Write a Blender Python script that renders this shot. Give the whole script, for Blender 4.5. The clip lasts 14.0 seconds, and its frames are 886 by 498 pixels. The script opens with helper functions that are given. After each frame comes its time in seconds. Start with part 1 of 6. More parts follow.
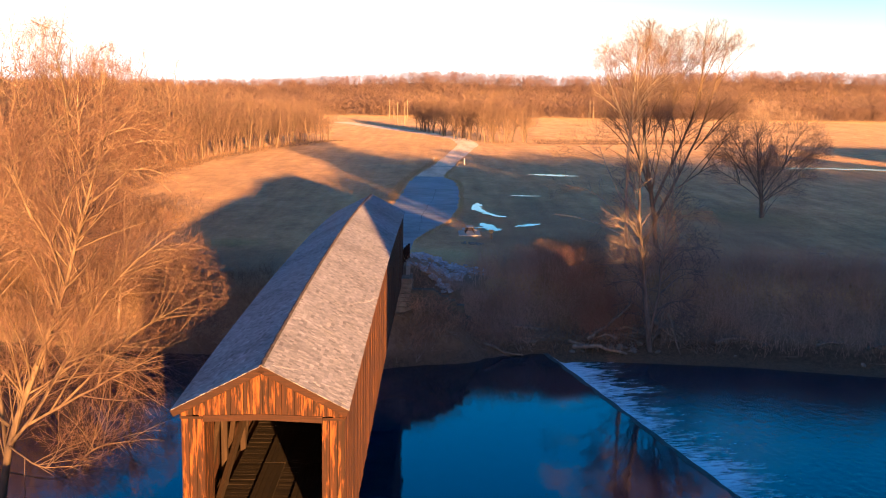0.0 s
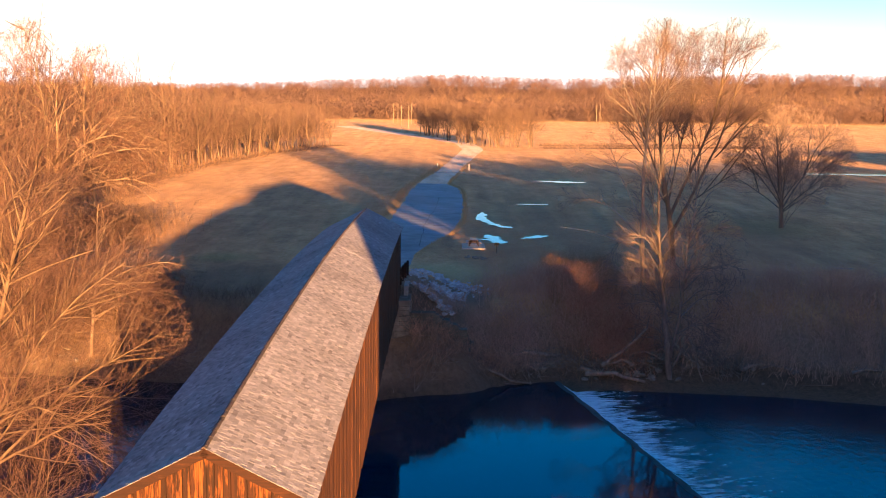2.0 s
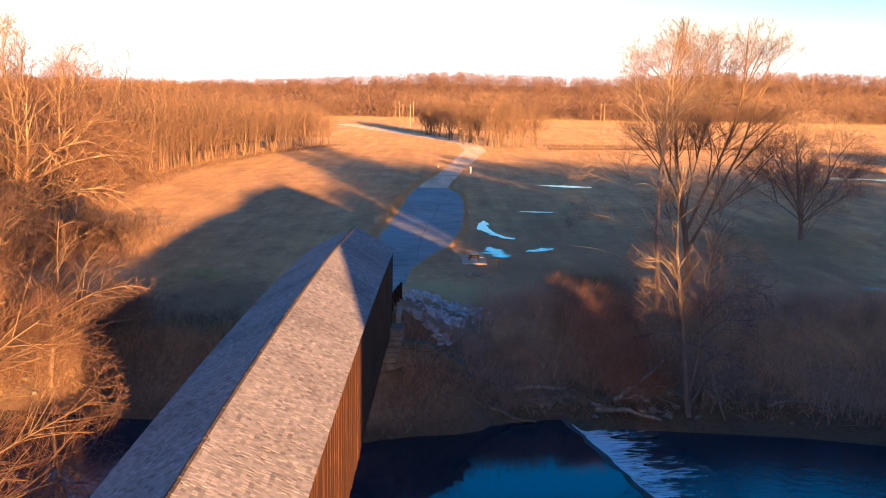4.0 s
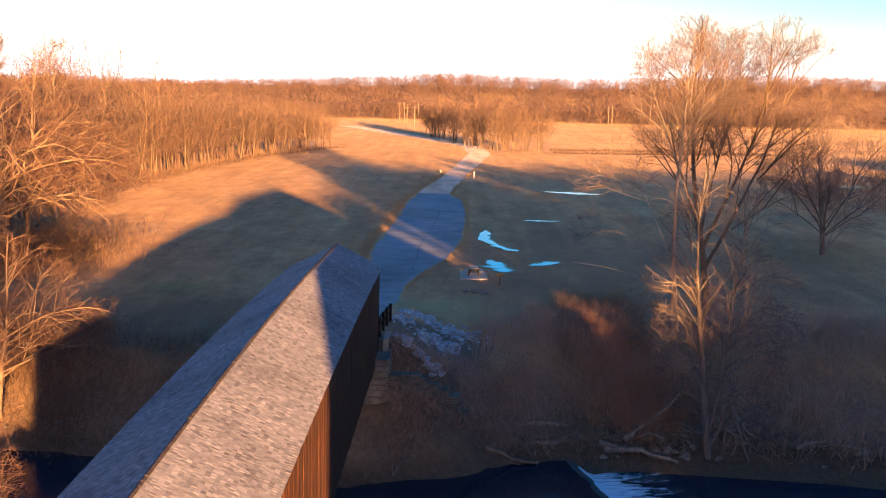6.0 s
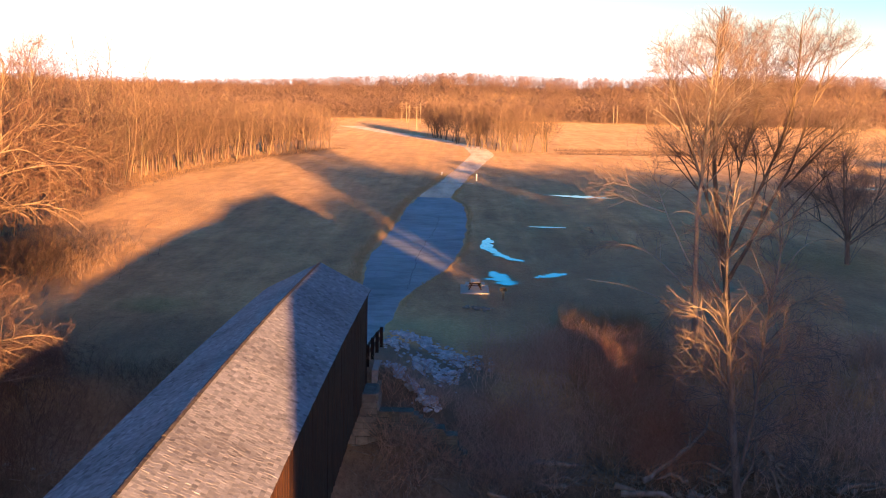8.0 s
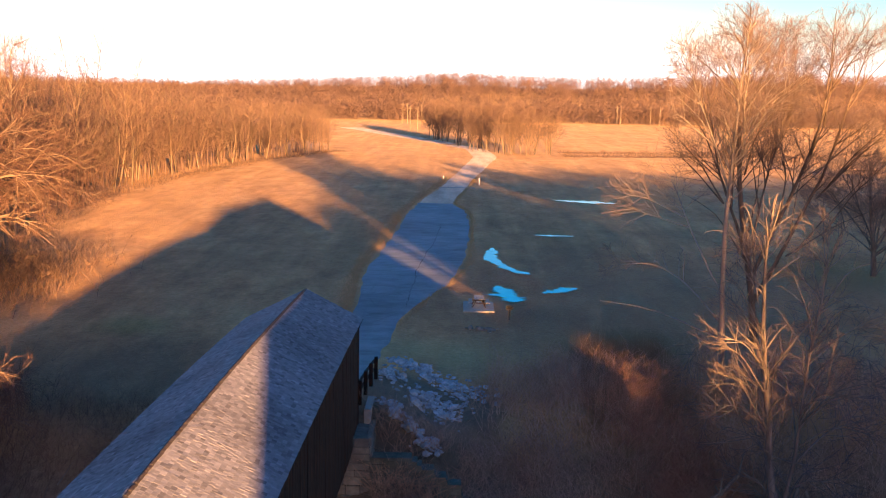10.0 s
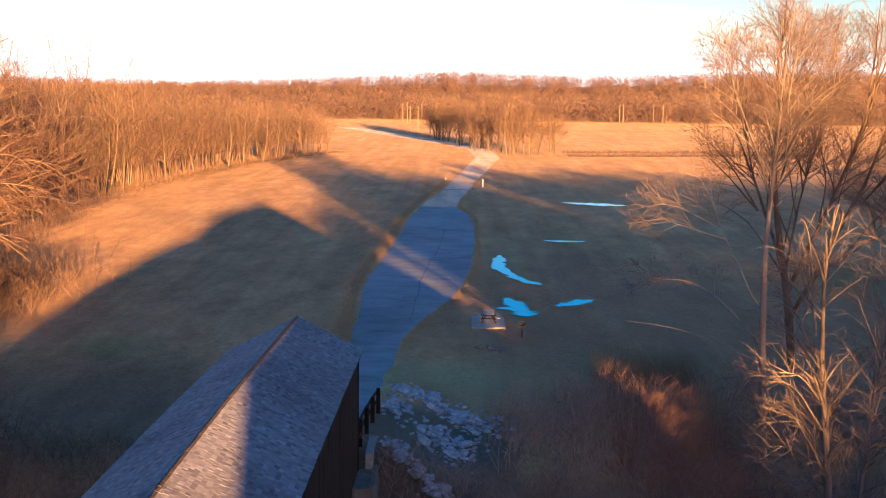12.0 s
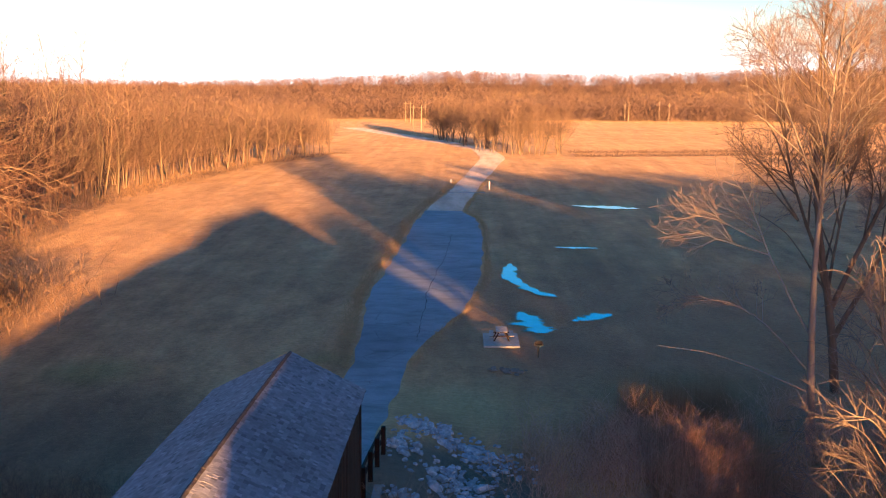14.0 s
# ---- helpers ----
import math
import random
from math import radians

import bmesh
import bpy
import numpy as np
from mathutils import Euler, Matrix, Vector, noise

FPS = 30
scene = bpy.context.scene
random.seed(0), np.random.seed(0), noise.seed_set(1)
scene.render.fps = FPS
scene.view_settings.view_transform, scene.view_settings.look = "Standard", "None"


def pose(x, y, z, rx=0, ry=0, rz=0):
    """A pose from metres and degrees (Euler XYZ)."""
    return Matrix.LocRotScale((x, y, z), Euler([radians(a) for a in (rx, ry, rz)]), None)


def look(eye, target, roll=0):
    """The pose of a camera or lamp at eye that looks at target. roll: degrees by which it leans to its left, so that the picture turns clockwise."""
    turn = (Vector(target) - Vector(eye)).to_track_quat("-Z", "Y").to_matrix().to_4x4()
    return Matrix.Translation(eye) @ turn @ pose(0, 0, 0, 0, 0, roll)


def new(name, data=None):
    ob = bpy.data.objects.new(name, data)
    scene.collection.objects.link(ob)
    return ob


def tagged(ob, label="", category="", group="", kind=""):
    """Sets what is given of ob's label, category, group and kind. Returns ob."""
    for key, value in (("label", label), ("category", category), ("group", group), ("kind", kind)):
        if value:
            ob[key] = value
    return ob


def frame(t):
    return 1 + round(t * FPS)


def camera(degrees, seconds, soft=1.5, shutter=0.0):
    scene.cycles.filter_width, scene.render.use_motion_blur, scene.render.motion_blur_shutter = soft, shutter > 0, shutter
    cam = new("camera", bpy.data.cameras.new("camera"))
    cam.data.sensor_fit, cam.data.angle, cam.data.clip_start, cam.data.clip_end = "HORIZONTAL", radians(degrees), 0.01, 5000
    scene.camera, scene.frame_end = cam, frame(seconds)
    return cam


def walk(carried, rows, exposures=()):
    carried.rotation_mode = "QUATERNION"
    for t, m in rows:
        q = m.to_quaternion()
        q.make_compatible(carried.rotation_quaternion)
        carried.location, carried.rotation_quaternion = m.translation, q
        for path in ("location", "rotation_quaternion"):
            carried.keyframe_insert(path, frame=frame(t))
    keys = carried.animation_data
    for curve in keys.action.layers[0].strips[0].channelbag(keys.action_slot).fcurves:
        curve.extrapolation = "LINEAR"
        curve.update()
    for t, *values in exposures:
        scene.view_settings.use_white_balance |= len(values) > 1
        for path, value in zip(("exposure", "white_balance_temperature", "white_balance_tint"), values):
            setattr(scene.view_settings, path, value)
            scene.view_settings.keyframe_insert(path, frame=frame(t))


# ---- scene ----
cam = camera(44.7, 14.0, soft=1.1)
PATH = [
    (0, (5.704, -34.254, 14.078), (5.712, -32.276, 13.78), 0.8),
    (0.5, (5.643, -32.473, 14.084), (5.65, -30.495, 13.788), 0.8),
    (1, (5.604, -30.759, 14.135), (5.61, -28.781, 13.839), 0.8),
    (1.5, (5.657, -28.736, 14.147), (5.661, -26.758, 13.853), 0.9),
    (2, (6.049, -26.669, 14.15), (6.047, -24.691, 13.858), 0.7),
    (2.5, (6.108, -25.093, 14.44), (6.106, -23.115, 14.144), 1.0),
    (3, (6.206, -23.116, 14.801), (6.202, -21.138, 14.502), 1.0),
    (5.3, (7.036, -13.18, 14.91), (7.021, -11.202, 14.612), 1.2),
    (5.5, (7.154, -12.476, 14.842), (7.137, -10.498, 14.546), 1.3),
    (6, (7.204, -10.729, 14.892), (7.187, -8.751, 14.596), 1.4),
    (6.5, (7.33, -8.762, 14.907), (7.31, -6.784, 14.61), 1.4),
    (7, (7.453, -6.778, 14.91), (7.431, -4.8, 14.614), 1.3),
    (7.5, (7.485, -5.041, 14.901), (7.462, -3.063, 14.605), 1.3),
    (8, (7.551, -2.994, 14.875), (7.527, -1.017, 14.578), 1.3),
    (8.2, (7.544, -2.457, 14.934), (7.521, -0.479, 14.639), 1.0),
    (10.5, (7.423, 5.535, 15.072), (7.395, 7.512, 14.774), 1.2),
    (11, (7.287, 7.075, 15.1), (7.259, 9.052, 14.8), 1.1),
    (11.5, (7.101, 8.877, 15.058), (7.073, 10.854, 14.759), 1.0),
    (12, (6.905, 10.601, 14.97), (6.877, 12.578, 14.672), 0.8),
    (12.5, (6.809, 12.03, 14.987), (6.778, 14.007, 14.688), 0.9),
    (13, (6.683, 13.828, 14.925), (6.65, 15.805, 14.626), 0.6),
    (13.5, (6.522, 15.228, 14.992), (6.489, 17.205, 14.69), 0.6),
    (14, (6.397, 16.721, 15.024), (6.363, 18.698, 14.724), 0.5),
]
walk(cam, [(t, look(eye, target, roll)) for t, eye, target, roll in PATH], exposures=[(0, 3.4), (14, 3.4)])

# ---- world, sun, exposure ----
SUN_TAN, SUN_ELEV = 0.30, radians(5.6)
sun_way = Vector((-SUN_TAN, 1.0, 0)).normalized()          # the way the light travels, on the plan
sun_dir = Vector((sun_way.x * math.cos(SUN_ELEV), sun_way.y * math.cos(SUN_ELEV), -math.sin(SUN_ELEV)))

world = bpy.data.worlds.new("evening_sky")
scene.world = world
world.use_nodes = True
wn, wl = world.node_tree.nodes, world.node_tree.links
wn.clear()
w_out = wn.new("ShaderNodeOutputWorld")
w_bg = wn.new("ShaderNodeBackground")
w_sky = wn.new("ShaderNodeTexSky")
w_sky.sky_type = "NISHITA"
w_sky.sun_disc = False
w_sky.sun_elevation = SUN_ELEV
w_sky.sun_rotation = math.atan2(-sun_way.x, -sun_way.y)
w_sky.air_density, w_sky.dust_density, w_sky.ozone_density = 1.0, 0.6, 3.0
w_hue = wn.new("ShaderNodeHueSaturation")
w_hue.inputs["Saturation"].default_value = 1.5
w_hue.inputs["Value"].default_value = 1.0
w_co = wn.new("ShaderNodeTexCoord")
w_sep = wn.new("ShaderNodeSeparateXYZ")
w_ramp = wn.new("ShaderNodeValToRGB")
w_ramp.color_ramp.elements[0].position, w_ramp.color_ramp.elements[0].color = 0.0, (1, 1, 1, 1)
w_ramp.color_ramp.elements[1].position, w_ramp.color_ramp.elements[1].color = 0.12, (0, 0, 0, 1)
w_mid = w_ramp.color_ramp.elements.new(0.06)
w_mid.color = (0.24, 0.24, 0.24, 1)
w_haze = wn.new("ShaderNodeMix")
w_haze.data_type = "RGBA"
w_haze.blend_type = "MIX"
wl.new(w_sky.outputs["Color"], w_hue.inputs["Color"])
wl.new(w_co.outputs["Generated"], w_sep.inputs[0])
wl.new(w_sep.outputs["Z"], w_ramp.inputs["Fac"])
w_east = wn.new("ShaderNodeMapRange")                       # clear blue sky away from the thin cloud
w_east.interpolation_type = "SMOOTHSTEP"
w_east.inputs["From Min"].default_value, w_east.inputs["From Max"].default_value = 0.0, 0.36
wl.new(w_sep.outputs["X"], w_east.inputs["Value"])
wl.new(w_ramp.outputs["Color"], w_haze.inputs["Factor"])
w_tint = wn.new("ShaderNodeMix")                            # evening sky leaning to violet overhead
w_tint.data_type, w_tint.blend_type = "RGBA", "MULTIPLY"
w_tint.inputs["Factor"].default_value = 1.0
w_tint.inputs["B"].default_value = (1.33, 0.925, 1.06, 1)
wl.new(w_hue.outputs["Color"], w_tint.inputs["A"])
wl.new(w_tint.outputs["Result"], w_haze.inputs["A"])
w_up = wn.new("ShaderNodeMapRange")
w_up.inputs["From Min"].default_value, w_up.inputs["From Max"].default_value = 0.015, 0.075
wl.new(w_sep.outputs["Z"], w_up.inputs["Value"])
w_blue = wn.new("ShaderNodeMath")
w_blue.operation = "MULTIPLY"
wl.new(w_up.outputs["Result"], w_blue.inputs[0])
wl.new(w_east.outputs["Result"], w_blue.inputs[1])
w_col = wn.new("ShaderNodeMix")
w_col.data_type = "RGBA"
w_col.inputs["A"].default_value = (5.2, 5.1, 5.4, 1)
w_col.inputs["B"].default_value = (0.8, 1.95, 2.4, 1)
wl.new(w_blue.outputs[0], w_col.inputs["Factor"])
w_left = wn.new("ShaderNodeMapRange")                       # dimmer sky over the woods, away from the glow
w_left.interpolation_type = "SMOOTHSTEP"
w_left.inputs["From Min"].default_value, w_left.inputs["From Max"].default_value = -0.42, -0.85
wl.new(w_sep.outputs["X"], w_left.inputs["Value"])
w_dim = wn.new("ShaderNodeMix")
w_dim.data_type = "RGBA"
w_dim.inputs["B"].default_value = (1.3, 1.7, 2.6, 1)
wl.new(w_left.outputs["Result"], w_dim.inputs["Factor"])
wl.new(w_col.outputs["Result"], w_dim.inputs["A"])
wl.new(w_dim.outputs["Result"], w_haze.inputs["B"])
w_west = wn.new("ShaderNodeMapRange")                       # the glow round the low sun, behind
w_west.interpolation_type = "SMOOTHSTEP"
w_west.inputs["From Min"].default_value, w_west.inputs["From Max"].default_value = 0.05, -0.95
wl.new(w_sep.outputs["Y"], w_west.inputs["Value"])
w_low = wn.new("ShaderNodeMapRange")
w_low.inputs["From Min"].default_value, w_low.inputs["From Max"].default_value = 0.55, 0.0
wl.new(w_sep.outputs["Z"], w_low.inputs["Value"])
w_glow = wn.new("ShaderNodeMath")
w_glow.operation = "MULTIPLY"
wl.new(w_west.outputs["Result"], w_glow.inputs[0])
wl.new(w_low.outputs["Result"], w_glow.inputs[1])
w_sum = wn.new("ShaderNodeMix")
w_sum.data_type, w_sum.blend_type = "RGBA", "ADD"
w_sum.inputs["B"].default_value = (6.5, 3.3, 1.7, 1)
wl.new(w_glow.outputs[0], w_sum.inputs["Factor"])
wl.new(w_haze.outputs["Result"], w_sum.inputs["A"])
wl.new(w_sum.outputs["Result"], w_bg.inputs["Color"])
w_bg.inputs["Strength"].default_value = 0.0425
wl.new(w_bg.outputs[0], w_out.inputs[0])

sun_lamp = bpy.data.lights.new("sun", "SUN")
sun_lamp.energy, sun_lamp.angle, sun_lamp.color = 4.6, radians(0.6), (1.0, 0.49, 0.165)
sun_ob = new("sun", sun_lamp)
sun_ob.matrix_world = Matrix.Translation((20, -60, 40)) @ sun_dir.to_track_quat("-Z", "Y").to_matrix().to_4x4()


# ---- helpers for meshes and parts ----
def part(name, data, material, parent=None, label=""):
    """One mesh object, from a bmesh or a mesh, under a thing or a part."""
    if isinstance(data, bmesh.types.BMesh):
        me = bpy.data.meshes.new(name)
        data.to_mesh(me)
        data.free()
    else:
        me = data
    if material is not None and not me.materials:
        me.materials.append(material)
    ob = new(name, me)
    if parent is not None:
        ob.parent = parent
    if label:
        ob["label"] = label
    return ob


def thing(name, place, label, category, group="", kind="", turn=0.0):
    ob = new(name)
    ob.empty_display_size = 0.2
    ob.matrix_world = pose(*place, 0, 0, turn)
    return tagged(ob, label, category, group, kind)


def quads_mesh(name, co, quads, smooth=False):
    co, quads = np.asarray(co, np.float32), np.asarray(quads, np.int32)
    me = bpy.data.meshes.new(name)
    me.vertices.add(len(co))
    me.vertices.foreach_set("co", co.ravel())
    me.loops.add(quads.size)
    me.loops.foreach_set("vertex_index", quads.ravel())
    me.polygons.add(len(quads))
    me.polygons.foreach_set("loop_start", np.arange(0, quads.size, quads.shape[1], dtype=np.int32))
    me.polygons.foreach_set("use_smooth", np.full(len(quads), smooth))
    me.update(calc_edges=True)
    return me


def sticks_mesh(name, a, b, ra, rb, sides=3, smooth=True):
    """Tapered sticks from a to b as one mesh; rows of numpy arrays."""
    a, b = np.asarray(a, float), np.asarray(b, float)
    ra, rb = np.broadcast_to(ra, len(a)), np.broadcast_to(rb, len(a))
    way = b - a
    way = way / np.maximum(np.linalg.norm(way, axis=1, keepdims=True), 1e-9)
    ref = np.where(np.abs(way[:, 2:3]) > 0.9, [[1.0, 0, 0]], [[0, 0, 1.0]])
    u = np.cross(way, ref)
    u /= np.maximum(np.linalg.norm(u, axis=1, keepdims=True), 1e-9)
    v = np.cross(way, u)
    ang = np.arange(sides) * 2 * math.pi / sides
    ring = u[:, None] * np.cos(ang)[None, :, None] + v[:, None] * np.sin(ang)[None, :, None]
    lo = a[:, None] + ring * ra[:, None, None]
    hi = b[:, None] + ring * rb[:, None, None]
    co = np.concatenate([lo, hi], 1).reshape(-1, 3)
    base = np.arange(len(a))[:, None] * 2 * sides
    k = np.arange(sides)
    q = np.stack([base + k, base + (k + 1) % sides, base + sides + (k + 1) % sides, base + sides + k], -1).reshape(-1, 4)
    return quads_mesh(name, co, q, smooth)


def spikes_mesh(name, a, b, ra, smooth=True):
    """Thin three-sided spikes from a to a point at b: twigs, stems and blades."""
    a, b = np.asarray(a, float), np.asarray(b, float)
    ra = np.broadcast_to(ra, len(a))
    way = b - a
    way = way / np.maximum(np.linalg.norm(way, axis=1, keepdims=True), 1e-9)
    ref = np.where(np.abs(way[:, 2:3]) > 0.9, [[1.0, 0, 0]], [[0, 0, 1.0]])
    u = np.cross(way, ref)
    u /= np.maximum(np.linalg.norm(u, axis=1, keepdims=True), 1e-9)
    v = np.cross(way, u)
    ang = np.arange(3) * 2 * math.pi / 3
    lo = a[:, None] + (u[:, None] * np.cos(ang)[None, :, None] + v[:, None] * np.sin(ang)[None, :, None]) * ra[:, None, None]
    co = np.concatenate([lo, b[:, None]], 1).reshape(-1, 3)
    base = np.arange(len(a))[:, None] * 4
    k = np.arange(3)
    q = np.stack([base + k, base + (k + 1) % 3, np.broadcast_to(base + 3, (len(a), 3))], -1).reshape(-1, 3)
    return quads_mesh(name, co, q, smooth)


def add_box(bm, lo, hi, m=None):
    """An axis-aligned box in a bmesh, through the matrix m if given."""
    xs = [Vector((x, y, z)) for x in (lo[0], hi[0]) for y in (lo[1], hi[1]) for z in (lo[2], hi[2])]
    vs = [bm.verts.new(m @ p if m else p) for p in xs]
    for f in ((0, 1, 3, 2), (4, 6, 7, 5), (0, 4, 5, 1), (2, 3, 7, 6), (0, 2, 6, 4), (1, 5, 7, 3)):
        bm.faces.new([vs[i] for i in f])
    return vs


def box(lo, hi, bevel=0.0, m=None):
    bm = bmesh.new()
    add_box(bm, lo, hi, m)
    if bevel:
        bmesh.ops.bevel(bm, geom=bm.edges[:], offset=bevel, segments=1, affect="EDGES")
    return bm


# ---- materials ----
def material(name, rough=0.8, metal=0.0):
    m = bpy.data.materials.new(name)
    m.use_nodes = True
    bsdf = m.node_tree.nodes["Principled BSDF"]
    bsdf.inputs["Roughness"].default_value = rough
    bsdf.inputs["Metallic"].default_value = metal
    bsdf.inputs["Specular IOR Level"].default_value = 0.2
    return m, m.node_tree.nodes, m.node_tree.links, bsdf


def ramp(nodes, links, fac, stops):
    r = nodes.new("ShaderNodeValToRGB")
    el = r.color_ramp.elements
    el[0].position, el[0].color = stops[0][0], (*stops[0][1], 1)
    el[1].position, el[1].color = stops[-1][0], (*stops[-1][1], 1)
    for p, c in stops[1:-1]:
        e = el.new(p)
        e.color = (*c, 1)
    links.new(fac, r.inputs["Fac"])
    return r.outputs["Color"]


def noise_node(nodes, links, scale, detail=4.0, stretch=None, rough=0.55, space="Object"):
    co = nodes.new("ShaderNodeTexCoord")
    src = co.outputs[space]
    if stretch:
        mp = nodes.new("ShaderNodeMapping")
        mp.inputs["Scale"].default_value = stretch
        links.new(src, mp.inputs["Vector"])
        src = mp.outputs["Vector"]
    n = nodes.new("ShaderNodeTexNoise")
    n.inputs["Scale"].default_value = scale
    n.inputs["Detail"].default_value = detail
    n.inputs["Roughness"].default_value = rough
    links.new(src, n.inputs["Vector"])
    return n.outputs["Fac"]


def mix(nodes, links, fac, a, b, mode="MIX"):
    m = nodes.new("ShaderNodeMix")
    m.data_type, m.blend_type = "RGBA", mode
    for socket, value in (("Factor", fac), ("A", a), ("B", b)):
        if hasattr(value, "is_output"):
            links.new(value, m.inputs[socket])
        else:
            m.inputs[socket].default_value = value if socket == "Factor" else (*value, 1)
    return m.outputs["Result"]


def bump(nodes, links, bsdf, height, strength, distance):
    b = nodes.new("ShaderNodeBump")
    b.inputs["Strength"].default_value = strength
    b.inputs["Distance"].default_value = distance
    links.new(height, b.inputs["Height"])
    links.new(b.outputs["Normal"], bsdf.inputs["Normal"])
    return b


def math_node(nodes, links, op, a, b):
    m = nodes.new("ShaderNodeMath")
    m.operation = op
    for i, v in enumerate((a, b)):
        if hasattr(v, "is_output"):
            links.new(v, m.inputs[i])
        else:
            m.inputs[i].default_value = v
    return m.outputs[0]


def mat_bark(name, dark, light, scale=3.0):
    m, n, l, b = material(name, 0.9)
    f = noise_node(n, l, scale, 5, (1, 1, 0.25))
    c = ramp(n, l, f, [(0.3, dark), (0.7, light)])
    oi = n.new("ShaderNodeObjectInfo")
    c = mix(n, l, math_node(n, l, "MULTIPLY", oi.outputs["Random"], 0.5), c, dark)
    l.new(c, b.inputs["Base Color"])
    bump(n, l, b, f, 0.6, 0.04)
    return m


def mat_twigs(name, a, b_, island=True):
    m, n, l, b = material(name, 0.85)
    f = noise_node(n, l, 0.35, 3)
    c = ramp(n, l, f, [(0.3, a), (0.7, b_)])
    if island:
        g = n.new("ShaderNodeNewGeometry")
        c = mix(n, l, math_node(n, l, "MULTIPLY", g.outputs["Random Per Island"], 0.5), c, tuple(x * 0.45 for x in a))
    oi = n.new("ShaderNodeObjectInfo")
    c = mix(n, l, math_node(n, l, "MULTIPLY", oi.outputs["Random"], 0.35), c, (b_[0] * 1.2, b_[1], b_[2] * 0.8))
    l.new(c, b.inputs["Base Color"])
    return m


def mat_meadow():
    m, n, l, b = material("dry_meadow", 0.95)
    big = noise_node(n, l, 0.022, 5, (1.6, 0.7, 1))
    mid = noise_node(n, l, 0.16, 5, (2.2, 0.8, 1))
    fine = noise_node(n, l, 3.2, 6, None, 0.7)
    c = ramp(n, l, mid, [(0.30, (0.33, 0.18, 0.09)), (0.5, (0.46, 0.265, 0.13)), (0.72, (0.57, 0.36, 0.185))])
    green = ramp(n, l, big, [(0.56, (0, 0, 0)), (0.70, (1, 1, 1))])
    c = mix(n, l, math_node(n, l, "MULTIPLY", green, 0.2), c, (0.15, 0.14, 0.05))
    swath = noise_node(n, l, 1.0, 3, (0.55, 0.02, 1))
    c = mix(n, l, 0.55, c, ramp(n, l, swath, [(0.35, (0.72, 0.70, 0.66)), (0.62, (1.15, 1.13, 1.1))]), "MULTIPLY")
    patch = noise_node(n, l, 0.045, 6, (1.0, 0.45, 1), 0.7)
    c = mix(n, l, 0.55, c, ramp(n, l, patch, [(0.36, (0.60, 0.55, 0.50)), (0.5, (0.95, 0.93, 0.9)), (0.66, (1.18, 1.16, 1.1))]), "MULTIPLY")
    mott = ramp(n, l, fine, [(0.3, (0.62, 0.58, 0.52)), (0.65, (1.12, 1.1, 1.05))])
    c = mix(n, l, 0.85, c, mott, "MULTIPLY")
    tuft = noise_node(n, l, 0.75, 8, (1.3, 0.8, 1), 0.78)
    c = mix(n, l, 0.5, c, ramp(n, l, tuft, [(0.36, (0.52, 0.47, 0.42)), (0.5, (0.95, 0.93, 0.9)), (0.64, (1.22, 1.2, 1.15))]), "MULTIPLY")
    # bare muddy soil on the river bank, below the meadow
    co = n.new("ShaderNodeTexCoord")
    sep = n.new("ShaderNodeSeparateXYZ")
    l.new(co.outputs["Object"], sep.inputs[0])
    wob = math_node(n, l, "ADD", sep.outputs["Z"], math_node(n, l, "MULTIPLY", mid, 1.2))
    mr = n.new("ShaderNodeMapRange")
    mr.inputs["From Min"].default_value, mr.inputs["From Max"].default_value = -4.6, -3.4
    mr.inputs["To Min"].default_value, mr.inputs["To Max"].default_value = 1.0, 0.0
    l.new(wob, mr.inputs["Value"])
    soil = ramp(n, l, fine, [(0.3, (0.13, 0.08, 0.052)), (0.7, (0.29, 0.19, 0.122))])
    c = mix(n, l, mr.outputs["Result"], c, soil)
    mud = n.new("ShaderNodeMapRange")
    mud.inputs["From Min"].default_value, mud.inputs["From Max"].default_value = -6.9, -6.0
    mud.inputs["To Min"].default_value, mud.inputs["To Max"].default_value = 1.0, 0.0
    l.new(wob, mud.inputs["Value"])
    c = mix(n, l, mud.outputs["Result"], c, ramp(n, l, fine, [(0.3, (0.03, 0.021, 0.015)), (0.7, (0.11, 0.076, 0.052))]))
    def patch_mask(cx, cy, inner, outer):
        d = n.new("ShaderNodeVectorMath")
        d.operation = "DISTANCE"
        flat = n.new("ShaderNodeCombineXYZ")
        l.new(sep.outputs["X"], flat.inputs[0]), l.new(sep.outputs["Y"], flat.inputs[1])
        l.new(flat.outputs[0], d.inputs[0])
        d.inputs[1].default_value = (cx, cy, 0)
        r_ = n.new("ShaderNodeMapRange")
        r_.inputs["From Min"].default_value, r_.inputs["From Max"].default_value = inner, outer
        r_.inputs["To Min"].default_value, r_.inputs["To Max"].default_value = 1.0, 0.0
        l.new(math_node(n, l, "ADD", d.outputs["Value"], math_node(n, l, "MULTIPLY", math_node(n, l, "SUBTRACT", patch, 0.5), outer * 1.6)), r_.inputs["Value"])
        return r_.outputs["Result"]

    # damp green grass here and there, and trodden dirt round the stones
    for cx, cy, inner, outer, share in ((-17, 83, 1, 4, 0.5), (19.5, 80, 2, 6, 0.65), (-2.6, 87, 0.5, 3, 0.4), (12.5, 101, 1, 4, 0.3), (46, 113, 3, 13, 0.55)):
        c = mix(n, l, math_node(n, l, "MULTIPLY", patch_mask(cx, cy, inner, outer), share), c, mix(n, l, 0.8, (0.10, 0.15, 0.035), mott, "MULTIPLY"))
